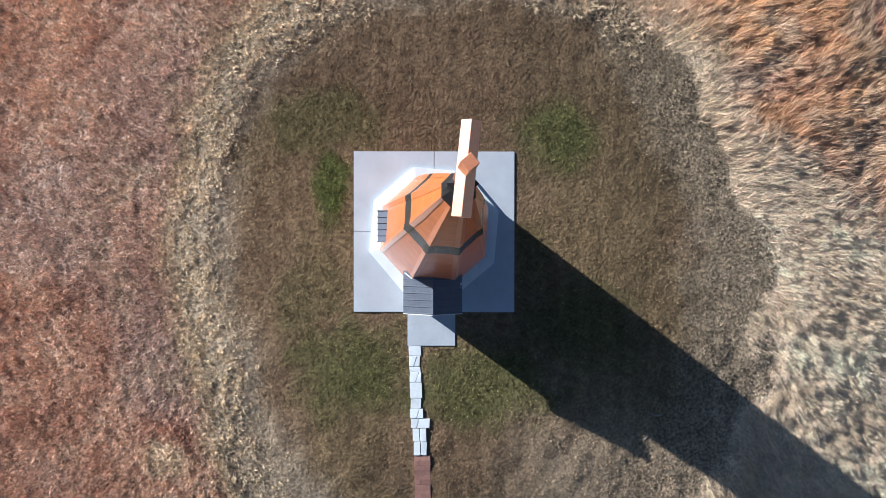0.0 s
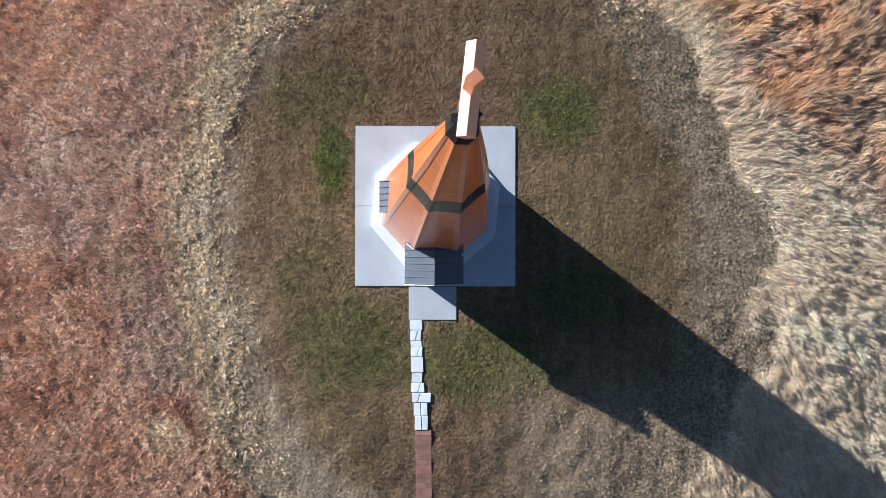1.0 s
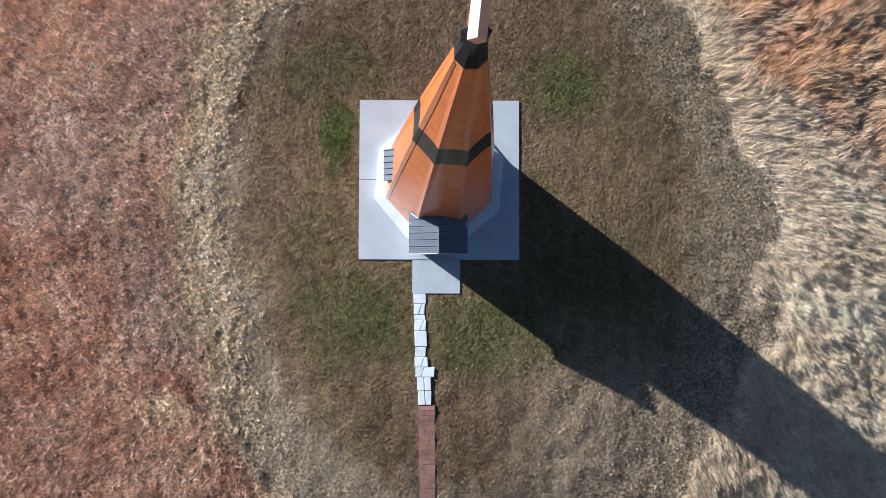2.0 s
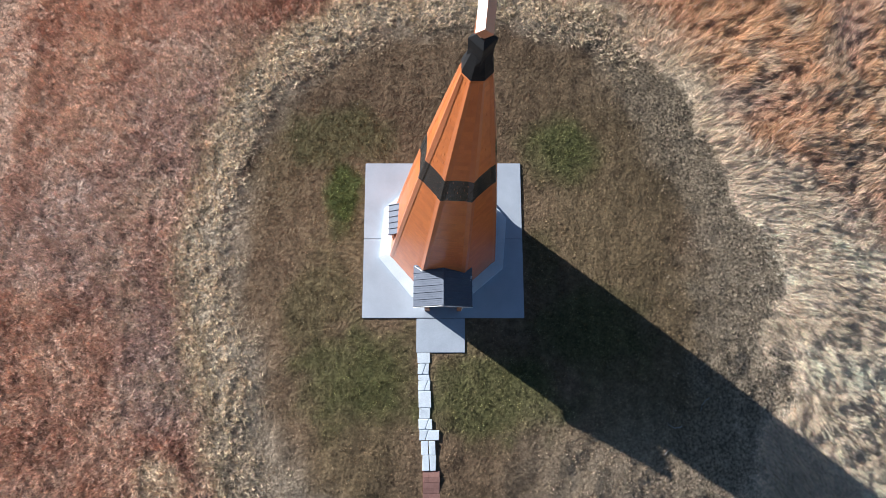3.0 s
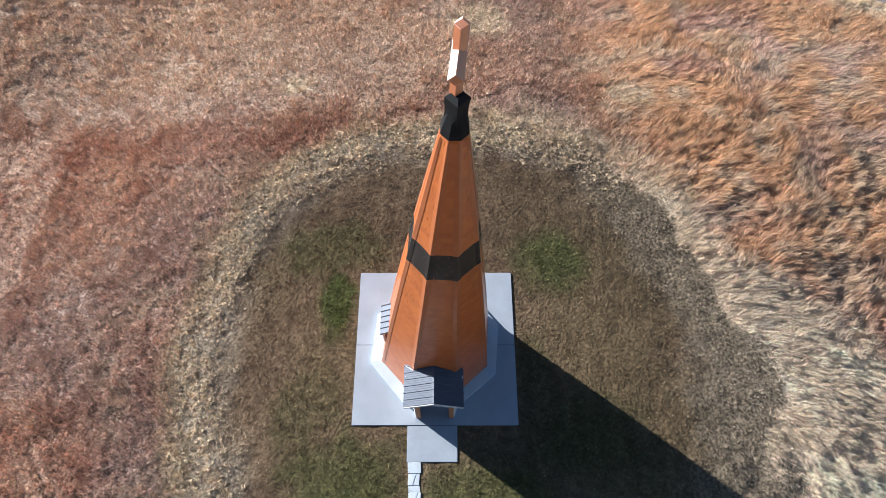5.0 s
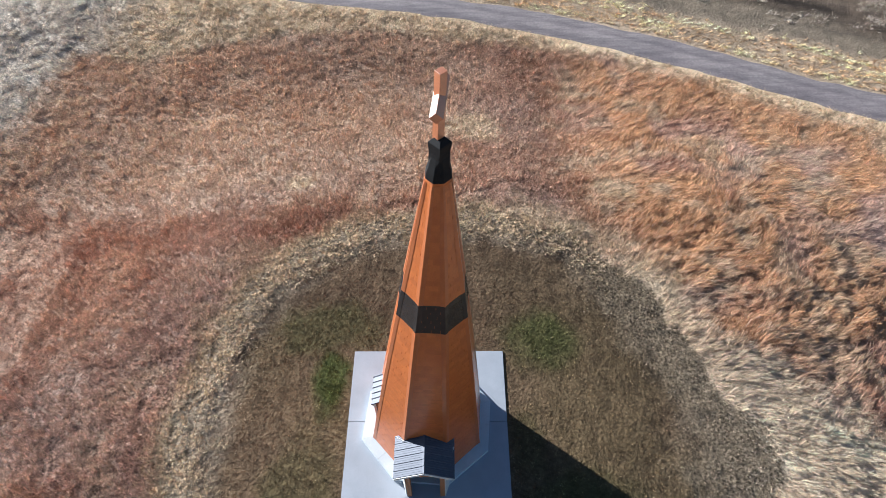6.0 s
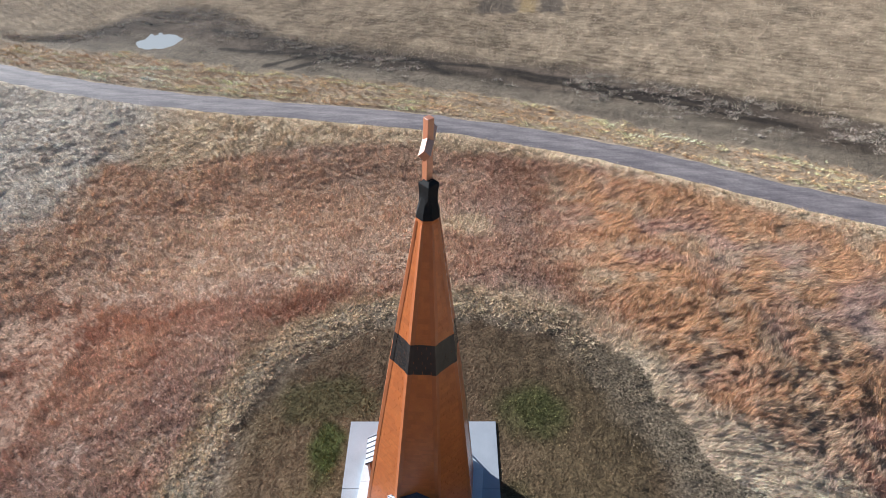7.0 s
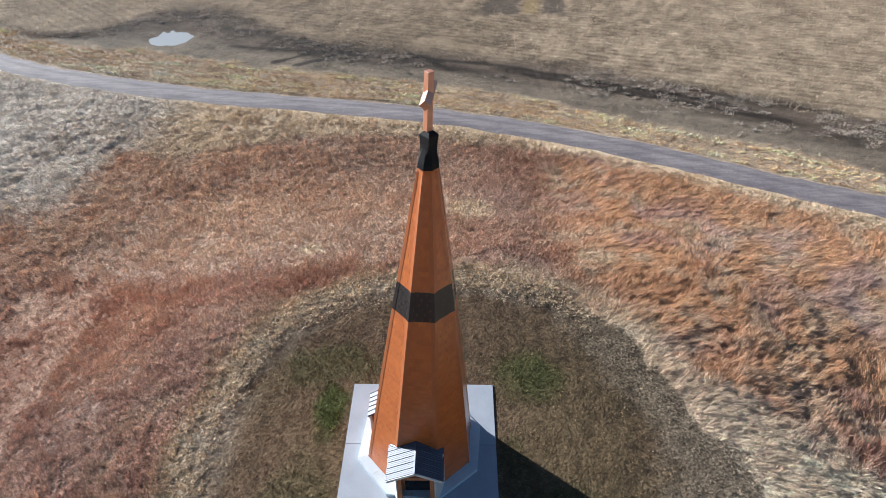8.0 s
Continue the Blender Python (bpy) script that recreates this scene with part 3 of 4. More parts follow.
# red prairie grass, standing in tufts
def prairie(x0, x1, y0, y1, per_m2, wide, name, label, spread=0.10, bent=False):
    x, y, out, own = tufts(x0, x1, y0, y1, per_m2, 12, spread)
    e, d, pale = sampled(EDGE, x, y), sampled(OFFSET, x, y), sampled(PALE, x, y)
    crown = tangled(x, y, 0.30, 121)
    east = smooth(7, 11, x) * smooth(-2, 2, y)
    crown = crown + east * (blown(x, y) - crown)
    keep = (e > -0.15) & (d < -1.7) & (own > pale * 0.8) & (RNG.random(len(x)) < 0.25 + 1.0 * crown)
    x, y, out, own, pale, crown, east = (v[keep] for v in (x, y, out, own, pale, crown, east))
    n = len(x)
    tall = (0.16 + 0.30 * rough_field(x, y, 1.2, 85)) * (0.55 + 0.7 * crown)
    lean = RNG.uniform(0.15, 1.15, n) * (1 - east) + RNG.uniform(1.05, 1.47, n) * east
    wind = 0.55 + 1.6 * (field(x, y, 2.2, 87) - 0.5)
    bearing = np.where(RNG.random(n) < 0.15 + 0.75 * east, wind + RNG.normal(0, 0.35, n), out + RNG.normal(0, 0.7, n))
    # tone carries painted shade: blades darker in hollows, lighter on sunlit crowns
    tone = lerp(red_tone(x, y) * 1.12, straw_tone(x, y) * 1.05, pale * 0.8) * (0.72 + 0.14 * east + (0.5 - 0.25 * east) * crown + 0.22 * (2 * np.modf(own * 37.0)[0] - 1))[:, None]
    tone = tinted(tone, 0.34)
    # extra pale blades, mostly on crowns, painted in as sunlit highlights
    light = RNG.random(n) < 0.13 * crown * (1 - 0.5 * east) + 0.01
    tone[light] = tinted(lerp((0.62, 0.47, 0.37), (0.66, 0.47, 0.32), RNG.random(light.sum())), 0.2)
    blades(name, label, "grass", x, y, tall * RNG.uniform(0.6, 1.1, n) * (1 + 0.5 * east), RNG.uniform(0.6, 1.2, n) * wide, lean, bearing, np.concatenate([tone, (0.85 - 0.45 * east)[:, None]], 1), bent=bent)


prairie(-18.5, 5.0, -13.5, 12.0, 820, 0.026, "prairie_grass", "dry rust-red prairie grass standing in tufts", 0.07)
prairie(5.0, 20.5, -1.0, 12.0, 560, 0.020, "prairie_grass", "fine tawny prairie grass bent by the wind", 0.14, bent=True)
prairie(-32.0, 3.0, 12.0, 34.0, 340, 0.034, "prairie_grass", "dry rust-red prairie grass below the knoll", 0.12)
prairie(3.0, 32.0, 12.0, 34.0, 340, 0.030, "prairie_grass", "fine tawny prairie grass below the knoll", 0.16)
prairie(-32.0, -18.5, -4.0, 12.0, 240, 0.026, "prairie_grass", "dry rust-red prairie grass on the slope")
prairie(20.5, 31.0, -4.0, 12.0, 240, 0.024, "prairie_grass", "dry tawny prairie grass on the slope", 0.20)
prairie(-32.0, 32.0, -24.0, -13.5, 60, 0.036, "prairie_grass", "dry rust-red prairie grass behind the knoll")
prairie(-32.0, -18.5, -13.5, -4.0, 60, 0.036, "prairie_grass", "sparse rust-red prairie grass on the slope")
prairie(20.5, 32.0, -13.5, -4.0, 60, 0.036, "prairie_grass", "sparse tawny prairie grass on the slope")


# pale straw, laid over
def straw(x0, x1, y0, y1, per_m2, wide, long, test, name, label, each=7, spread=0.05, bright=1.0, bent=False):
    x, y, out, own = tufts(x0, x1, y0, y1, per_m2, each, spread)
    keep = own < test(x, y)
    x, y, out = x[keep], y[keep], out[keep]
    own = np.modf(own[keep] * 53.0)[0]
    n = len(x)
    d = sampled(OFFSET, x, y)
    laid, beyond = smooth(8, 10.5, x) * smooth(8, 5, y), smooth(0, 1, d)
    fan = np.arctan2(y - 3.65, x - 5.7) + 0.5 * (field(x, y, 1.3, 91) - 0.5)
    ringwise = np.arctan2(y, x) + np.where(own < 0.5, 1.2, -1.9) + 3.6 * (field(x, y, 0.7, 92) - 0.5)
    around = np.where(laid > 0.5, fan, np.where(y > 20, np.where(d > 0, -0.3 + np.pi * (own < 0.5), out), ringwise))
    bearing = np.where(RNG.random(n) < 0.8, around + RNG.normal(0, 0.28, n), out)
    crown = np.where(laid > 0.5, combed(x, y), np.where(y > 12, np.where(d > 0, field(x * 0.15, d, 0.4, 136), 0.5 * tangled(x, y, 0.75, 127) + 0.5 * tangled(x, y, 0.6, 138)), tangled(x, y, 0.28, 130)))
    # furrow and gap shade is painted into the straw tone, ridges lighter
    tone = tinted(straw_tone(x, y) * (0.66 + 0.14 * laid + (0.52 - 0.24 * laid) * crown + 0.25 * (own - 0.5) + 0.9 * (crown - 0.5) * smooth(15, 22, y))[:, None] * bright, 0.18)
    tone = lerp(tone, tone * 0.8, smooth(-0.9, -2.8, sampled(EDGE, x, y)))
    tone = lerp(tone, tone * np.array((1.40, 1.20, 1.02)), beyond)
    rusty = RNG.random(n) < 0.05
    tone[rusty] = tinted(np.full((rusty.sum(), 3), (0.36, 0.22, 0.12)), 0.3)
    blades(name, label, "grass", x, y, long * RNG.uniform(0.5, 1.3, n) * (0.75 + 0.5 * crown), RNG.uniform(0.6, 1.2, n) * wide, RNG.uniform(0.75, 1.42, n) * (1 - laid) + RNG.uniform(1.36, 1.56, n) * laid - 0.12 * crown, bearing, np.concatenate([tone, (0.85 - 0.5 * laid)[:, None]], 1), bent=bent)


def ring_share(x, y):
    e = sampled(EDGE, x, y) + 1.1 * (rough_field(x, y, 0.9, 93) - 0.5)
    return e, smooth(4, -3, x - 0.9 * y)


def windrow_test(x, y):
    e, west = ring_share(x, y)
    return west * smooth(-2.3, -1.1, e) * (1 - smooth(0.2, 0.9, e)) * (0.6 + 0.7 * smooth(0.38, 0.6, rough_field(x, y, 0.6, 94)))


def ring_test(x, y):
    e, west = ring_share(x, y)
    east = smooth(4, 8, x) * smooth(8, 4, y)
    wide = smooth(1, 6, x) * smooth(0, 4, y)
    return np.maximum((0.10 + 0.6 * west + 0.45 * wide) * smooth(-3.4 + 1.5 * wide, -1.2 + 1.2 * wide, e), east * smooth(-4.2, 0.3, e)) * np.where(wide > 0.3, ring_pale(x, y), 1 - smooth(0.5, 1.5, e))


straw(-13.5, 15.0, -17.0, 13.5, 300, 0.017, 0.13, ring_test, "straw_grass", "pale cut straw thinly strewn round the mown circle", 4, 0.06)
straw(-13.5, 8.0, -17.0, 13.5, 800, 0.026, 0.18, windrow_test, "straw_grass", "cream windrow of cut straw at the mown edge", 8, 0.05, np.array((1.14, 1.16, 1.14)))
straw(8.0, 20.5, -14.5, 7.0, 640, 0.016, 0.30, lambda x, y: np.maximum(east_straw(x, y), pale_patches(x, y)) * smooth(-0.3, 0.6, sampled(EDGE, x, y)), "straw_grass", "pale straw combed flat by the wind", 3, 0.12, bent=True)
straw(-13.0, 20.5, -13.5, 22.0, 120, 0.018, 0.30, lambda x, y: pale_patches(x, y) * smooth(0.0, 0.6, sampled(EDGE, x, y)), "straw_grass", "bleached straw in patches among red grass")
straw(20.5, 32.0, -6.0, 6.0, 70, 0.030, 0.45, lambda x, y: east_straw(x, y), "straw_grass", "pale straw on the outer slope")
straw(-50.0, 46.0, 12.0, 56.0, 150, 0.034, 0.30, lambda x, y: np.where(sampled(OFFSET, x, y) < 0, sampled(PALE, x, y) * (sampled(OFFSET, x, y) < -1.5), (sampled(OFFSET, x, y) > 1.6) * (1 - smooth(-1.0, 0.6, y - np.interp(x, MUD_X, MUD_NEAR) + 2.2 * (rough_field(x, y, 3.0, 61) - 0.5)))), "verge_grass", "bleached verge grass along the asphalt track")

# mown turf
tx, ty, tout, town = tufts(-11.8, 14.0, -17.5, 12.2, 620, 6, 0.04)
te = sampled(EDGE, tx, ty)
inside = (te < 0.1) & off_site(tx, ty)
tx, ty, tout, town, te = tx[inside], ty[inside], tout[inside], town[inside], te[inside]
gs = green_share(tx, ty)
n = len(tx)
# lumps paint low-sun shading into the turf colour, hollows darker than crowns
tt = tinted(mown_tone(tx, ty, te) * (1 + 0.2 * gs)[:, None] * (0.60 + 0.74 * town)[:, None] * (0.70 + 0.5 * lumps(tx, ty, 0.17, 105))[:, None], 0.4)
pale = RNG.random(n) < 0.02 * (1 - gs)
tt[pale] = tinted(np.full((pale.sum(), 3), (0.36, 0.29, 0.20)), 0.25)
blades("mown_grass", "short mown turf, brown with green patches", "grass", tx, ty, RNG.uniform(0.05, 0.11, n) * (0.7 + 0.4 * town) * (1 + 0.5 * gs), RNG.uniform(0.016, 0.029, n), RNG.uniform(0.3, 1.2, n), tout, tt)

# weeds standing in the mud, and the stubble beyond
wx, wy = [], []
for i in range(520):
    cx = RNG.uniform(-46, 44)
    near, far = np.interp(cx, MUD_X, MUD_NEAR), np.interp(cx, MUD_X, MUD_FAR)
    cy = near + (far - near) * RNG.beta(3.4, 1.7)
    if math.hypot(cx + 29.6, cy - 52) < 3.2 or field(cx, cy, 5.0, 95) < 0.36:
        continue
    m, r = RNG.integers(30, 110), RNG.uniform(0.12, 0.42)
    wx.append(cx + RNG.normal(0, r * 1.3, m)), wy.append(cy + RNG.normal(0, r * 0.8, m))
wx, wy = np.concatenate(wx), np.concatenate(wy)
n = len(wx)
blades("weed_clumps", "bleached weed clumps standing in dark mud", "weeds", wx, wy, RNG.uniform(0.15, 0.36, n), RNG.uniform(0.03, 0.055, n), RNG.uniform(0.7, 1.45, n), RNG.uniform(0, 6.283, n), tinted(lerp(np.full((n, 3), (0.38, 0.30, 0.23)), np.full((n, 3), (0.80, 0.69, 0.56)), RNG.random(n)), 0.2))

fx, fy = scatter(-58, 56, 34, 72, 55)
far = np.interp(fx, MUD_X, MUD_FAR)
row = np.mod(fy + 0.31 * fx + 0.8 * (field(fx, fy, 9.0, 65) - 0.5), 0.95) / 0.95
keep = (fy > far - 1.5 + 2.6 * (rough_field(fx, fy, 3.0, 61) - 0.5)) & (RNG.random(len(fx)) < (0.45 + 0.4 * lumps(fx, fy, 0.9, 109)) * 0.8 + 0.3 * np.exp(-(((row - 0.25) / 0.16) ** 2)))
for px, py, rx, ry in ((12.9, 61.6, 1.5, 3.4), (6.6, 61.8, 2.5, 3.0)):
    keep &= (np.maximum(np.abs(fx - px - 0.17 * (fy - py)) / rx, np.abs(fy - py) / ry) + 0.9 * (rough_field(fx, fy, 1.5, 69) - 0.5) > 0.95) | (RNG.random(len(fx)) < 0.12)
fx, fy = fx[keep], fy[keep]
n = len(fx)
blades("stubble", "rows of cut crop stubble and chaff", "stubble", fx, fy, RNG.uniform(0.12, 0.34, n), RNG.uniform(0.03, 0.06, n), RNG.uniform(0.4, 1.5, n), RNG.uniform(0, 6.283, n), tinted(lerp(np.full((n, 3), (0.36, 0.265, 0.175)), np.full((n, 3), (0.83, 0.66, 0.48)), RNG.random(n)), 0.2))

# fallen pale leaves and chips on the turf
lx, ly = scatter(-10, 12, -11, 10, 0.35)
inside = (mown_edge(lx, ly) < -0.5) & off_site(lx, ly)
lx, ly = lx[inside], ly[inside]
n = len(lx)
blades("leaf_litter", "small pale leaves scattered on the turf", "leaves", lx, ly, RNG.uniform(0.04, 0.11, n), RNG.uniform(0.03, 0.06, n), RNG.uniform(1.0, 1.5, n), RNG.uniform(0, 6.283, n), tinted(np.full((n, 3), (0.55, 0.50, 0.42)), 0.25))

# dead sticks lying on the turf
def stick(x, y, length, bearing, thick, bow, label):
    bm = bmesh.new()
    rings, k = [], 6
    for i in range(9):
        t = i / 8 - 0.5
        side = bow * (0.25 - t * t) + 0.01 * math.sin(i * 2.1)
        px, py = length * t * math.cos(bearing) - side * math.sin(bearing), length * t * math.sin(bearing) + side * math.cos(bearing)
        r = thick * (1 - 0.7 * (t + 0.5))
        rings.append([bm.verts.new((px - r * math.cos(6.283 * j / k) * math.sin(bearing), py + r * math.cos(6.283 * j / k) * math.cos(bearing), r * math.sin(6.283 * j / k))) for j in range(k)])
    for a, b in zip(rings, rings[1:]):
        for j in range(k):
            bm.faces.new((a[j], a[(j + 1) % k], b[(j + 1) % k], b[j]))
    bm.faces.new(rings[0][::-1])
    bm.faces.new(rings[-1])
    ob = part("fallen_stick", bm, M_STICK, None, label)
    ob.location = (x, y, float(sampled(GZ, np.array([x]), np.array([y]))[0]) + 0.02)
    return tagged(ob, category="stick", group="dead sticks on the turf")


stick(8.55, -6.95, 0.55, 2.9, 0.028, 0.5, "pale weathered curved stick lying on mown turf")
stick(9.75, -6.25, 0.62, -2.2, 0.020, -0.3, "thin grey dead stick lying on mown turf")
stick(8.3, -7.95, 0.40, 0.6, 0.018, 0.2, "short bleached stick lying on mown turf")

# ---- concrete pad, landing and path ----
pad = group_at("pavement", (0, 0, 0), "pale square concrete pad poured in three panels", "pavement", kind="structure")
for x0, x1, y0, y1 in ((-3.05, 3.05, -3.05, -0.004), (-3.05, -0.004, 0.004, 3.05), (0.004, 3.05, 0.004, 3.05)):
    part("panel", box_bm(x0, x1, y0, y1, -0.35, 0.0, 0.012), M_CONCRETE, pad)
landing = group_at("pavement", (0, 0, 0), "small pale concrete landing before the porch", "pavement", kind="structure")
part("panel", box_bm(-1.005, 0.81, -4.335, -3.062, -0.35, -0.012, 0.012), M_CONCRETE, landing)

path = group_at("stone_path", (0, 0, 0), "path of broken white flagstones leading to the landing", "path")
part("bed", box_bm(-0.87, -0.54, -7.4, -4.34, -0.25, -0.030), M_CONCRETE, path)
# each course: its head, foot, west and east edges, and where a slanting crack cuts its head and foot
COURSES = [
    (-4.34, -4.71, -0.95, -0.50, None, None), (-4.74, -5.12, -0.95, -0.53, -0.65, -0.77), (-5.15, -5.33, -0.92, -0.52, None, None),
    (-5.35, -5.71, -0.93, -0.48, -0.57, -0.70), (-5.74, -6.32, -0.90, -0.46, None, None), (-6.35, -6.71, -0.89, -0.48, None, None),
    (-6.74, -7.09, -0.89, -0.42, -0.54, -0.66), (-7.12, -7.47, -0.88, -0.15, -0.55, -0.66), (-7.50, -7.98, -0.79, -0.30, -0.55, -0.53), (-8.00, -8.53, -0.77, -0.26, -0.52, -0.49),
]
for i, (head, foot, west, east, cut_head, cut_foot) in enumerate(COURSES):
    jog = [0.018 * math.sin(i * 3.1 + j * 1.7) for j in range(4)]
    corners = [(west + jog[0], foot), (east + jog[1], foot), (east + jog[2], head), (west + jog[3], head)]
    pieces = [corners]
    if cut_head is not None:
        pieces = [[corners[0], (cut_foot - 0.015, foot), (cut_head - 0.015, head), corners[3]], [(cut_foot + 0.015, foot), corners[1], corners[2], (cut_head + 0.015, head)]]
    for j, outline in enumerate(pieces):
        bm = prism_bm(outline, -0.2, -0.012 + 0.008 * math.sin(i * 2.3 + j), 0.008)
        for v in bm.verts:
            v.co.z += min(0.0, float(height(-0.6, v.co.y)) + 0.05)
        part("flagstone", bm, M_STONE, path)
bricks = group_at("brick_path", (0, 0, 0), "path of red-brown brick pavers laid in staggered rows", "path")
bed = bmesh.new()
bed_rows = []
for j in range(15):
    by = -8.55 - j * 0.49
    bz = float(height(-0.4, by)) + 0.003
    mid = -0.44 - (by + 8.5) * 0.012
    bed_rows.append([bed.verts.new(p) for p in ((mid - 0.31, by, bz - 0.12), (mid - 0.31, by, bz), (mid + 0.31, by, bz), (mid + 0.31, by, bz - 0.12))])
for a, b in zip(bed_rows, bed_rows[1:]):
    for j in range(3):
        bed.faces.new((a[j], a[j + 1], b[j + 1], b[j]))
part("bed", bed, M_BRICK, bricks)
brick_y, i = -8.56, 0
while brick_y > -15.5:
    drift = -0.44 - (brick_y + 8.5) * 0.012 + 0.012 * math.sin(i * 1.7)
    cuts = (-0.30, -0.10, 0.30) if i % 4 < 2 else (-0.30, 0.10, 0.30)
    for a, b in zip(cuts, cuts[1:]):
        bm = box_bm(drift + a + 0.003, drift + b - 0.003, brick_y - 0.187, brick_y, -0.16, 0.014 + random.uniform(-0.003, 0.004), 0.003)
        for v in bm.verts:
            v.co.z += float(height(-0.4, v.co.y))
        part("brick", bm, M_BRICK, bricks)
    brick_y, i = brick_y - 0.192, i + 1

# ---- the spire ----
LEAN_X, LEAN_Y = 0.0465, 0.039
SPIRE_TURN, CURB_TURN = -3.0, -5.0
SPIRE_FOOT, SPIRE_TOP, COURSE = 0.24, 12.97, 0.1845
TAN = math.tan(math.pi / 8)


def apothem(z):
    s = (z - 0.22) / 12.75
    return 1.97 - 1.71 * s + 0.22 * s * (1 - s)


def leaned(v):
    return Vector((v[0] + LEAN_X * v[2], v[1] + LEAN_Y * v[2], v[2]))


def on_face(k, u, z, proud=0.0):
    a = radians(-90 + 45 * k + SPIRE_TURN)
    r = apothem(z) + proud
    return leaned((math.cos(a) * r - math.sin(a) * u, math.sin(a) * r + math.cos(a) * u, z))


curb = group_at("curb", (0, 0, 0), "low pale octagonal curb round the spire's foot", "curb")
for k in range(8):
    a = radians(-90 + 45 * k + CURB_TURN)
    for s0, s1 in ((-1, 0), (0, 1)):
        bm = bmesh.new()
        g = 0.0015
        pts = []
        for z_in, z_out in ((-0.02, -0.02), (0.21, 0.17)):
            for r, z, s in ((1.78, z_in, s0), (2.36, z_out, s0), (2.36, z_out, s1), (1.78, z_in, s1)):
                u = s * r * TAN + (g if s == s0 else -g)
                pts.append((math.cos(a) * r - math.sin(a) * u, math.sin(a) * r + math.cos(a) * u, z))
        add_hull(bm, pts, BOX)
        bmesh.ops.bevel(bm, geom=bm.edges[:], offset=0.003, segments=1, affect="EDGES")
        part("curb_segment", bm, M_CURB, curb)

spire = group_at("spire", (0, 0, 0.2), "tall eight-sided chapel spire clad in orange shingles", "spire")
spire_inverse = Matrix.Translation((0, 0, -0.2))


def add_shingle(bm, k, u0, u1, z, rise):
    """A shingle: notched at both sides below, full width above; proud at its foot, thin at its head, cut back at the hips."""
    z1, z2 = z + 0.115, min(z + COURSE + 0.012, SPIRE_TOP + 0.02)
    for za, zb, fa, fb, gap in ((z, z1, rise, rise * 0.5, 0.004), (z1, z2, rise * 0.5, 0.003, 0.0)):
        pts = []
        for zz, front in ((za, fa), (zb, fb)):
            lim = apothem(zz) * TAN + 0.003
            a, b = max(u0 + gap, -lim), min(u1 - gap, lim)
            if b - a < 0.015:
                return False
            pts += [on_face(k, a, zz, -0.006), on_face(k, b, zz, -0.006), on_face(k, b, zz, front), on_face(k, a, zz, front)]
        add_hull(bm, pts, BOX)
    return True


N_COURSES = int((SPIRE_TOP - SPIRE_FOOT) / COURSE)
for k in range(8):
    bm = bmesh.new()
    w0, w1 = apothem(SPIRE_FOOT - 0.03) * TAN, apothem(SPIRE_TOP) * TAN
    pts = []
    for zz, w in ((SPIRE_FOOT - 0.03, w0), (SPIRE_TOP, w1)):
        pts += [on_face(k, -w * 0.96, zz, -0.06), on_face(k, w * 0.96, zz, -0.06), on_face(k, w, zz, 0.0), on_face(k, -w, zz, 0.0)]
    add_hull(bm, pts, BOX)
    wall = part("roof_face", bm, M_UNDER, spire)
    wall.matrix_parent_inverse = spire_inverse
    rest = {False: bmesh.new(), True: bmesh.new()}
    for i in range(N_COURSES):
        z = SPIRE_FOOT + i * COURSE
        black = 41 <= i < 47
        u = -1.17 + 0.13 * (i % 2) + 0.03 * math.sin(i * 1.9)
        while u < 1.1:
            rise = 0.006 + 0.002 * random.random()
            if k in (0, 1, 7) and i >= 28:
                one = bmesh.new()
                if add_shingle(one, k, u, u + 0.26, z, rise):
                    part("shingle", one, M_BLACK if black else M_SHINGLE, wall)
                else:
                    one.free()
            else:
                add_shingle(rest[black], k, u, u + 0.26, z, rise)
            u += 0.26
    for black, bm in rest.items():
        if len(bm.verts):
            ob = part("black_shingles" if black else "shingles", bm, M_BLACKS if black else M_SHINGLES, wall)
            tagged(ob, kind="stuff")
        else:
            bm.free()

# folded caps along the hips, black where they cross the band
def hip_cap(k, first, last, name, material):
    bm = bmesh.new()
    k2 = (k + 1) % 8
    below = None
    for i in range(first, last):
        z, z1 = SPIRE_FOOT + i * COURSE, min(SPIRE_FOOT + (i + 1) * COURSE, SPIRE_TOP)
        rings = []
        for zz, lift in ((z, 0.030), (z1, 0.020)):
            w = apothem(zz) * TAN
            reach = min(0.12, w * 0.45)
            rings.append([bm.verts.new(p) for p in (on_face(k, w - reach, zz, lift - 0.012), on_face(k, w + lift * TAN, zz, lift), on_face(k2, -w + reach, zz, lift - 0.012))])
        lo, hi = rings
        if below is None:
            w = apothem(z) * TAN
            reach = min(0.12, w * 0.45)
            below = [bm.verts.new(p) for p in (on_face(k, w - reach, z, -0.01), on_face(k, w, z, -0.01), on_face(k2, -w + reach, z, -0.01))]
        for a, b in ((below, lo), (lo, hi)):
            bm.faces.new((a[0], a[1], b[1], b[0]))
            bm.faces.new((a[1], a[2], b[2], b[1]))
        below = hi
    part(name, bm, material, spire).matrix_parent_inverse = spire_inverse


for k in range(8):
    hip_cap(k, 0, 41, "hip_cap", M_HIP)
    hip_cap(k, 41, 47, "band_hip_cap", M_BLACK)
    hip_cap(k, 47, N_COURSES, "hip_cap", M_HIP)

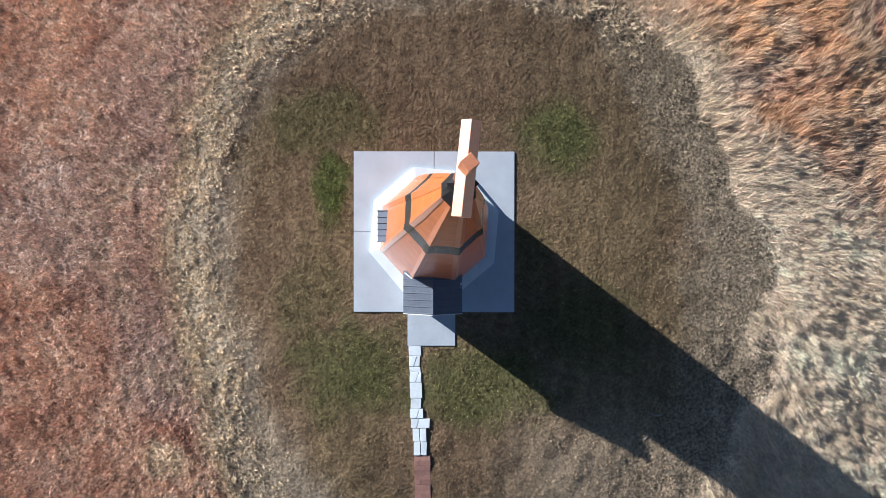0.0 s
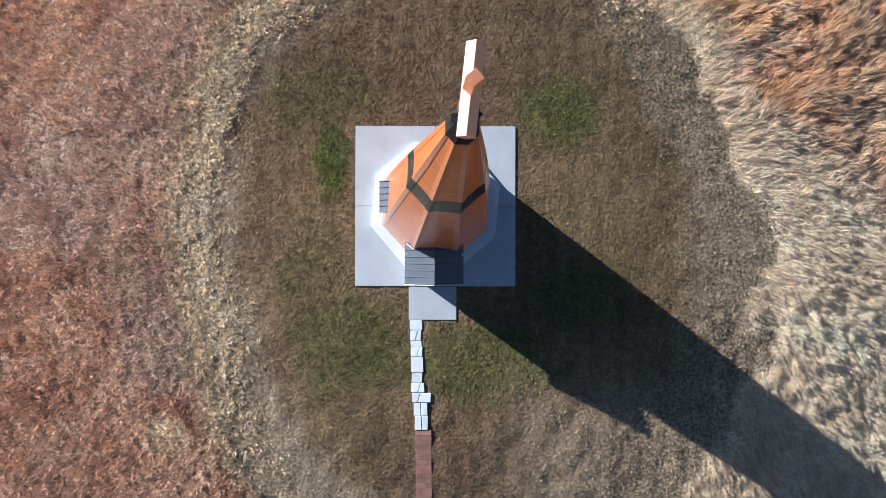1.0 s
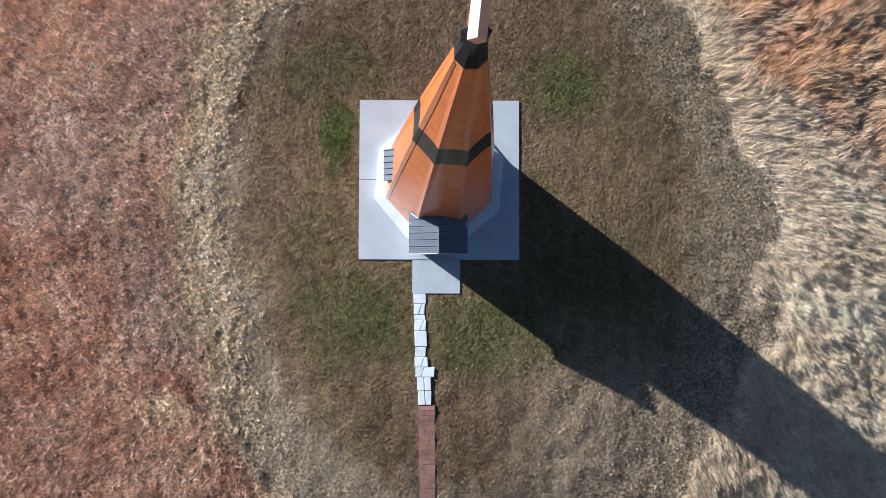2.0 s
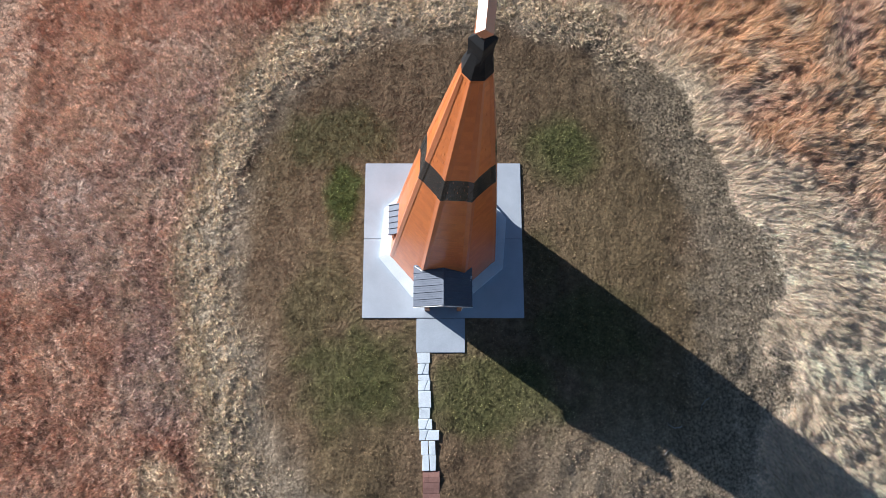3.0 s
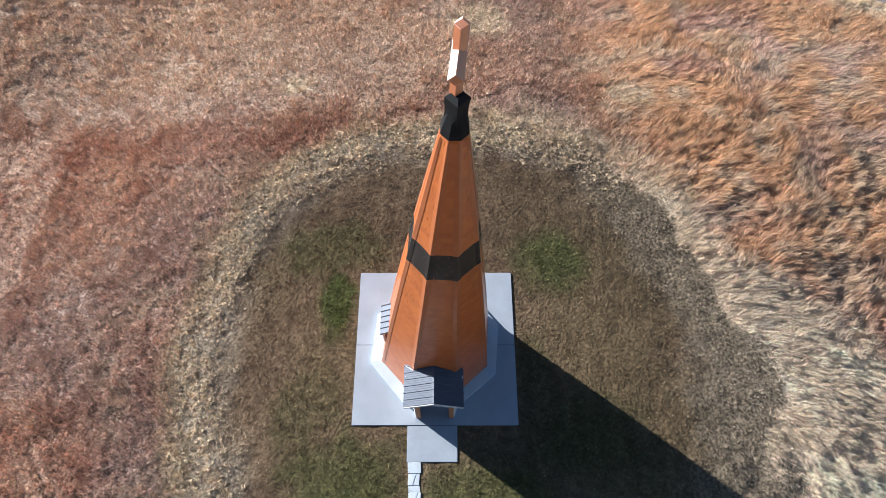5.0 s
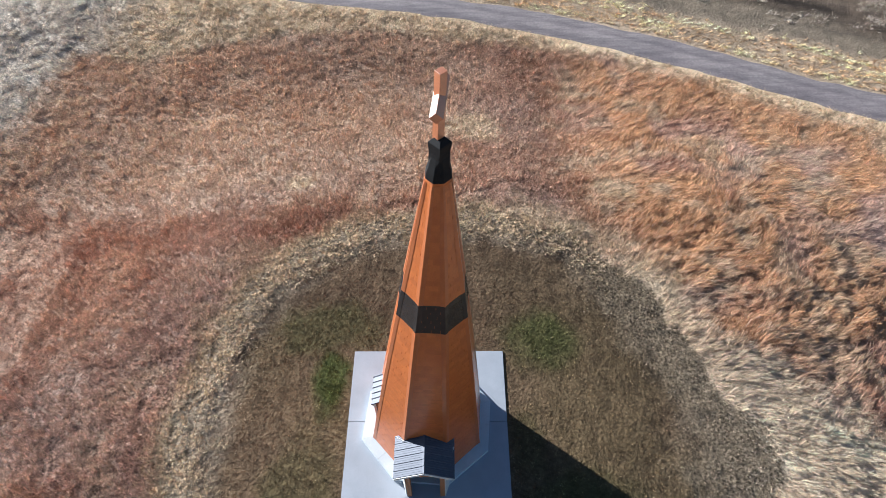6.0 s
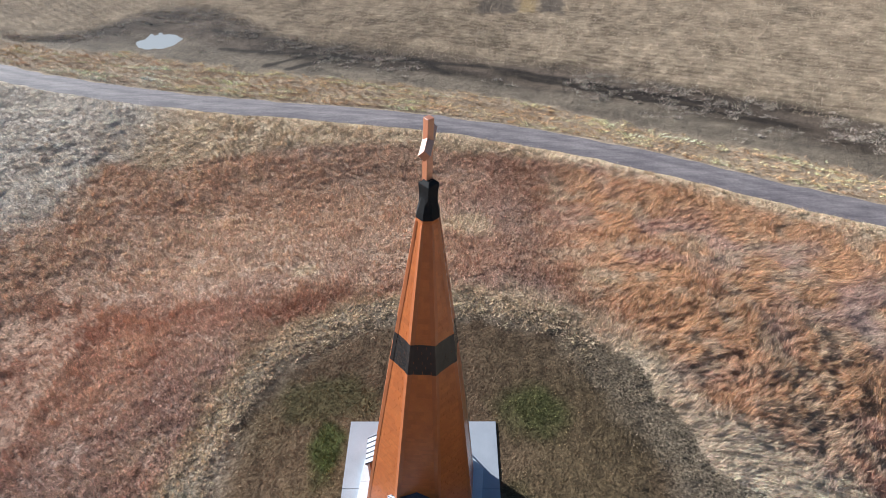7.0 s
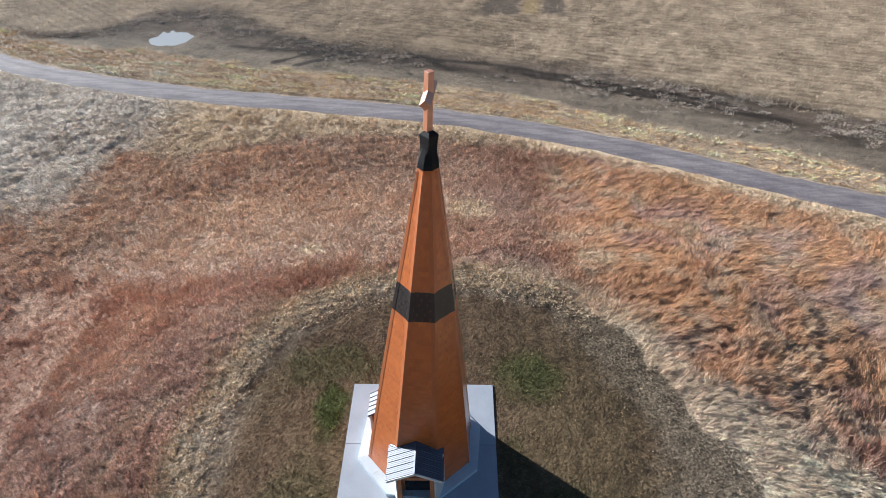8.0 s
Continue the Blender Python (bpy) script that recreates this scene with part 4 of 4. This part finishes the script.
# black collar, eight-sided at its foot and four-sided under the cross
def collar_ring(z, octagon, diamond, share):
    ring = []
    for j in range(16):
        t = 22.5 * j
        o = octagon / math.cos(radians((t + 22.5) % 45 - 22.5))
        d = diamond * math.cos(radians(45)) / math.cos(radians((t - 45 + 45) % 90 - 45))
        r = o + (d - o) * share
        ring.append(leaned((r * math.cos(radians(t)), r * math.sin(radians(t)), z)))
    return ring


bm = bmesh.new()
rings = [collar_ring(*r) for r in ((12.90, 0.308, 0.3, 0.0), (12.93, 0.308, 0.3, 0.0), (13.08, 0.285, 0.3, 0.0), (13.3, 0.245, 0.25, 0.3), (13.5, 0.21, 0.245, 0.85), (13.62, 0.2, 0.245, 1.0), (13.84, 0.2, 0.268, 1.0), (13.88, 0.2, 0.26, 1.0), (13.97, 0.2, 0.14, 1.0))]
vrings = [[bm.verts.new(p) for p in r] for r in rings]
for a, b in zip(vrings, vrings[1:]):
    for j in range(16):
        bm.faces.new((a[j], a[(j + 1) % 16], b[(j + 1) % 16], b[j]))
bm.faces.new(vrings[0][::-1])
bm.faces.new(vrings[-1])
collar = part("collar", bm, M_COLLAR, spire, "black shingled collar under the cross")
collar.matrix_parent_inverse = spire_inverse

# the cross: square tubes set on edge, the arm a little turned from the spire's axis
CROSS_TURN = radians(-6.0)


def cross_point(x, y, z):
    c, n = math.cos(CROSS_TURN), math.sin(CROSS_TURN)
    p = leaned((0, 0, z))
    return Vector((p.x - 0.04 + c * x - n * y, p.y + 0.06 + n * x + c * y, z))


bm = bmesh.new()
h = 0.135
add_hull(bm, [cross_point(h * math.cos(radians(90 * j)), h * math.sin(radians(90 * j)), z) for z in (13.85, 15.64) for j in range(4)], BOX)
bmesh.ops.bevel(bm, geom=bm.edges[:], offset=0.006, segments=1, affect="EDGES")
cross_post = part("cross_post", bm, M_CROSS, spire, "glossy orange enamelled cross")
cross_post.matrix_parent_inverse = spire_inverse
bm = bmesh.new()
arm_z, arm_half, arm_h = 15.02, 0.708, 0.15
middle = cross_point(0, 0, arm_z)
add_hull(bm, [cross_point(arm_h * math.cos(radians(90 * j)), y, arm_z) + Vector((0, 0, arm_h * math.sin(radians(90 * j)))) for y in (-arm_half, arm_half) for j in range(4)], BOX)
bmesh.ops.bevel(bm, geom=bm.edges[:], offset=0.006, segments=1, affect="EDGES")
part("cross_arm", bm, M_CROSS, cross_post)

# ---- porch ----
porch = group_at("porch", (0, 0, 0), "small gabled porch with slate-blue metal roof and dark door", "porch")
RIDGE_Z, EAVE_Z, FRONT_Y, BACK_Y = 2.60, 2.07, -2.87, -1.40
for side, edge in ((-1, -1.04), (1, 1.0)):
    run = Vector((edge, 0, EAVE_Z - RIDGE_Z))
    length = run.length
    down = run.normalized()
    up = Vector((0, 1, 0)).cross(down) * -side
    if up.z < 0:
        up = -up
    m = Matrix(((down.x, 0, up.x, 0), (down.y, 1, up.y, 0), (down.z, 0, up.z, RIDGE_Z), (0, 0, 0, 1)))
    bm = bmesh.new()
    add_box(bm, 0, length, FRONT_Y, BACK_Y, -0.03, 0.0, m)
    slope_panel = part("roof_panel", bm, M_ROOF, porch)
    y = FRONT_Y + 0.1025
    while y < BACK_Y - 0.03:
        for step in (0.0, 0.0775):
            bm = bmesh.new()
            add_box(bm, 0.03, length, y + step - 0.006, y + step + 0.006, -0.003, 0.006, m)
            part("rib", bm, M_ROOF, slope_panel)
        y += 0.2325
    y = FRONT_Y + 0.025
    while y < BACK_Y:
        bm = bmesh.new()
        add_hull(bm, [m @ Vector(p) for p in ((0.02, y - 0.022, 0), (length + 0.004, y - 0.022, 0), (length + 0.004, y + 0.022, 0), (0.02, y + 0.022, 0), (0.02, y - 0.010, 0.02), (length + 0.004, y - 0.010, 0.02), (length + 0.004, y + 0.010, 0.02), (0.02, y + 0.010, 0.02))], BOX)
        part("seam", bm, M_ROOF, slope_panel)
        y += 0.2325
    bm = bmesh.new()
    add_box(bm, 0.0, length + 0.01, FRONT_Y - 0.022, FRONT_Y - 0.002, -0.11, 0.004, m)
    part("rake_board", bm, M_TRIM, porch, "cream rake board")
    bm = bmesh.new()
    add_box(bm, length - 0.02, length - 0.002, FRONT_Y, BACK_Y, -0.13, -0.032, m)
    part("fascia", bm, M_TRIM, porch)
    # splayed white side wall and the cedar post at its front edge
    bm = bmesh.new()
    a, b = Vector((side * 0.70, -2.78)), Vector((side * 1.00, -1.80))
    out = Vector((b.y - a.y, -(b.x - a.x))).normalized() * 0.05 * side
    plan = [a, b, b - out, a - out]
    add_hull(bm, [(p.x, p.y, z) for z in (0.0, 2.10) for p in plan], BOX)
    part("side_wall", bm, M_TRIM, porch, "white side wall")
    px = side * 0.585
    part("post", box_bm(px - 0.08, px + 0.08, -2.80, -2.64, 0.0, 2.20, 0.008), M_WOOD, porch)
bm = bmesh.new()
ridge_pts = []
for y in (FRONT_Y - 0.01, BACK_Y):
    ridge_pts += [(-0.07, y, RIDGE_Z - 0.026), (0, y, RIDGE_Z + 0.012), (0.07, y, RIDGE_Z - 0.026), (0, y, RIDGE_Z - 0.012)]
add_hull(bm, ridge_pts, [(0, 1, 2, 3), (4, 7, 6, 5), (0, 4, 5, 1), (1, 5, 6, 2), (2, 6, 7, 3), (3, 7, 4, 0)])
part("ridge_cap", bm, M_ROOF, porch)
bm = bmesh.new()
add_hull(bm, [(x, y, z) for y in (-2.74, -2.68) for x, z in ((-0.66, 2.14), (0.66, 2.14), (0.0, 2.50))], [(0, 1, 2), (3, 5, 4), (0, 3, 4, 1), (1, 4, 5, 2), (2, 5, 3, 0)])
part("gable", bm, M_WOOD, porch)
part("lintel", box_bm(-0.503, 0.503, -2.78, -2.66, 1.98, 2.13, 0.006), M_WOOD, porch)
part("back_wall", box_bm(-0.68, 0.68, -2.05, -1.97, 0.0, 2.2), M_WOOD, porch)
door = part("door", box_bm(-0.46, 0.46, -2.10, -2.052, 0.02, 2.03, 0.006), M_DOOR, porch, "dark glazed door")
for x0, x1, z0, z1 in ((-0.53, -0.462, 0.0, 2.10), (0.462, 0.53, 0.0, 2.10), (-0.46, 0.46, 2.034, 2.10)):
    part("door_frame", box_bm(x0, x1, -2.115, -2.052, z0, z1, 0.004), M_WOOD, porch)
part("handle", box_bm(0.36, 0.385, -2.15, -2.10, 0.95, 1.15, 0.008), M_TRIM, door)
bm = bmesh.new()
add_hull(bm, [(-1.00, -1.46, 2.06), (-0.985, -1.445, 2.06), (-0.72, -1.645, 2.20), (-0.735, -1.66, 2.20), (-1.00, -1.46, 2.15), (-0.985, -1.445, 2.15), (-0.72, -1.645, 2.29), (-0.735, -1.66, 2.29)], BOX)
part("flashing", bm, M_TRIM, porch, "white metal flashing")

# ---- bay on the west side ----
bay = group_at("window_bay", (-1.85, 0.15, 0), "narrow projecting bay with slate-blue metal roof", "bay")
bay_inverse = Matrix.Translation((1.85, -0.15, 0))


def bay_part(name, bm, material, parent=bay, label=""):
    ob = part(name, bm, material, parent, label)
    if parent is bay:
        ob.matrix_parent_inverse = bay_inverse
    return ob


bay_part("body", box_bm(-1.80, -1.25, -0.30, 0.60, 0.19, 2.38), M_WOOD)
for y0, y1 in ((-0.325, -0.235), (0.535, 0.625)):
    bay_part("corner_board", box_bm(-1.835, -1.75, y0, y1, 0.19, 2.36, 0.004), M_TRIM)
bay_part("front_panel", box_bm(-1.822, -1.80, -0.233, 0.533, 0.19, 2.34), M_TRIM)
run = Vector((-0.48, 0, -0.32))
length = run.length
down = run.normalized()
up = Vector((down.z, 0, -down.x))
up = up if up.z > 0 else -up
m = Matrix(((down.x, 0, up.x, -1.42), (0, 1, 0, 0), (down.z, 0, up.z, 2.70), (0, 0, 0, 1)))
bm = bmesh.new()
add_box(bm, 0, length, -0.39, 0.69, -0.03, 0.0, m)
bay_roof = bay_part("roof_panel", bm, M_ROOF)
for i in range(6):
    y = -0.375 + i * 0.21
    bm = bmesh.new()
    add_hull(bm, [m @ Vector(p) for p in ((0.02, y - 0.020, 0), (length + 0.004, y - 0.020, 0), (length + 0.004, y + 0.020, 0), (0.02, y + 0.020, 0), (0.02, y - 0.008, 0.03), (length + 0.004, y - 0.008, 0.03), (length + 0.004, y + 0.008, 0.03), (0.02, y + 0.008, 0.03))], BOX)
    part("seam", bm, M_ROOF, bay_roof)
bm = bmesh.new()
add_box(bm, length - 0.02, length - 0.002, -0.39, 0.69, -0.11, -0.032, m)
bay_part("fascia", bm, M_TRIM)

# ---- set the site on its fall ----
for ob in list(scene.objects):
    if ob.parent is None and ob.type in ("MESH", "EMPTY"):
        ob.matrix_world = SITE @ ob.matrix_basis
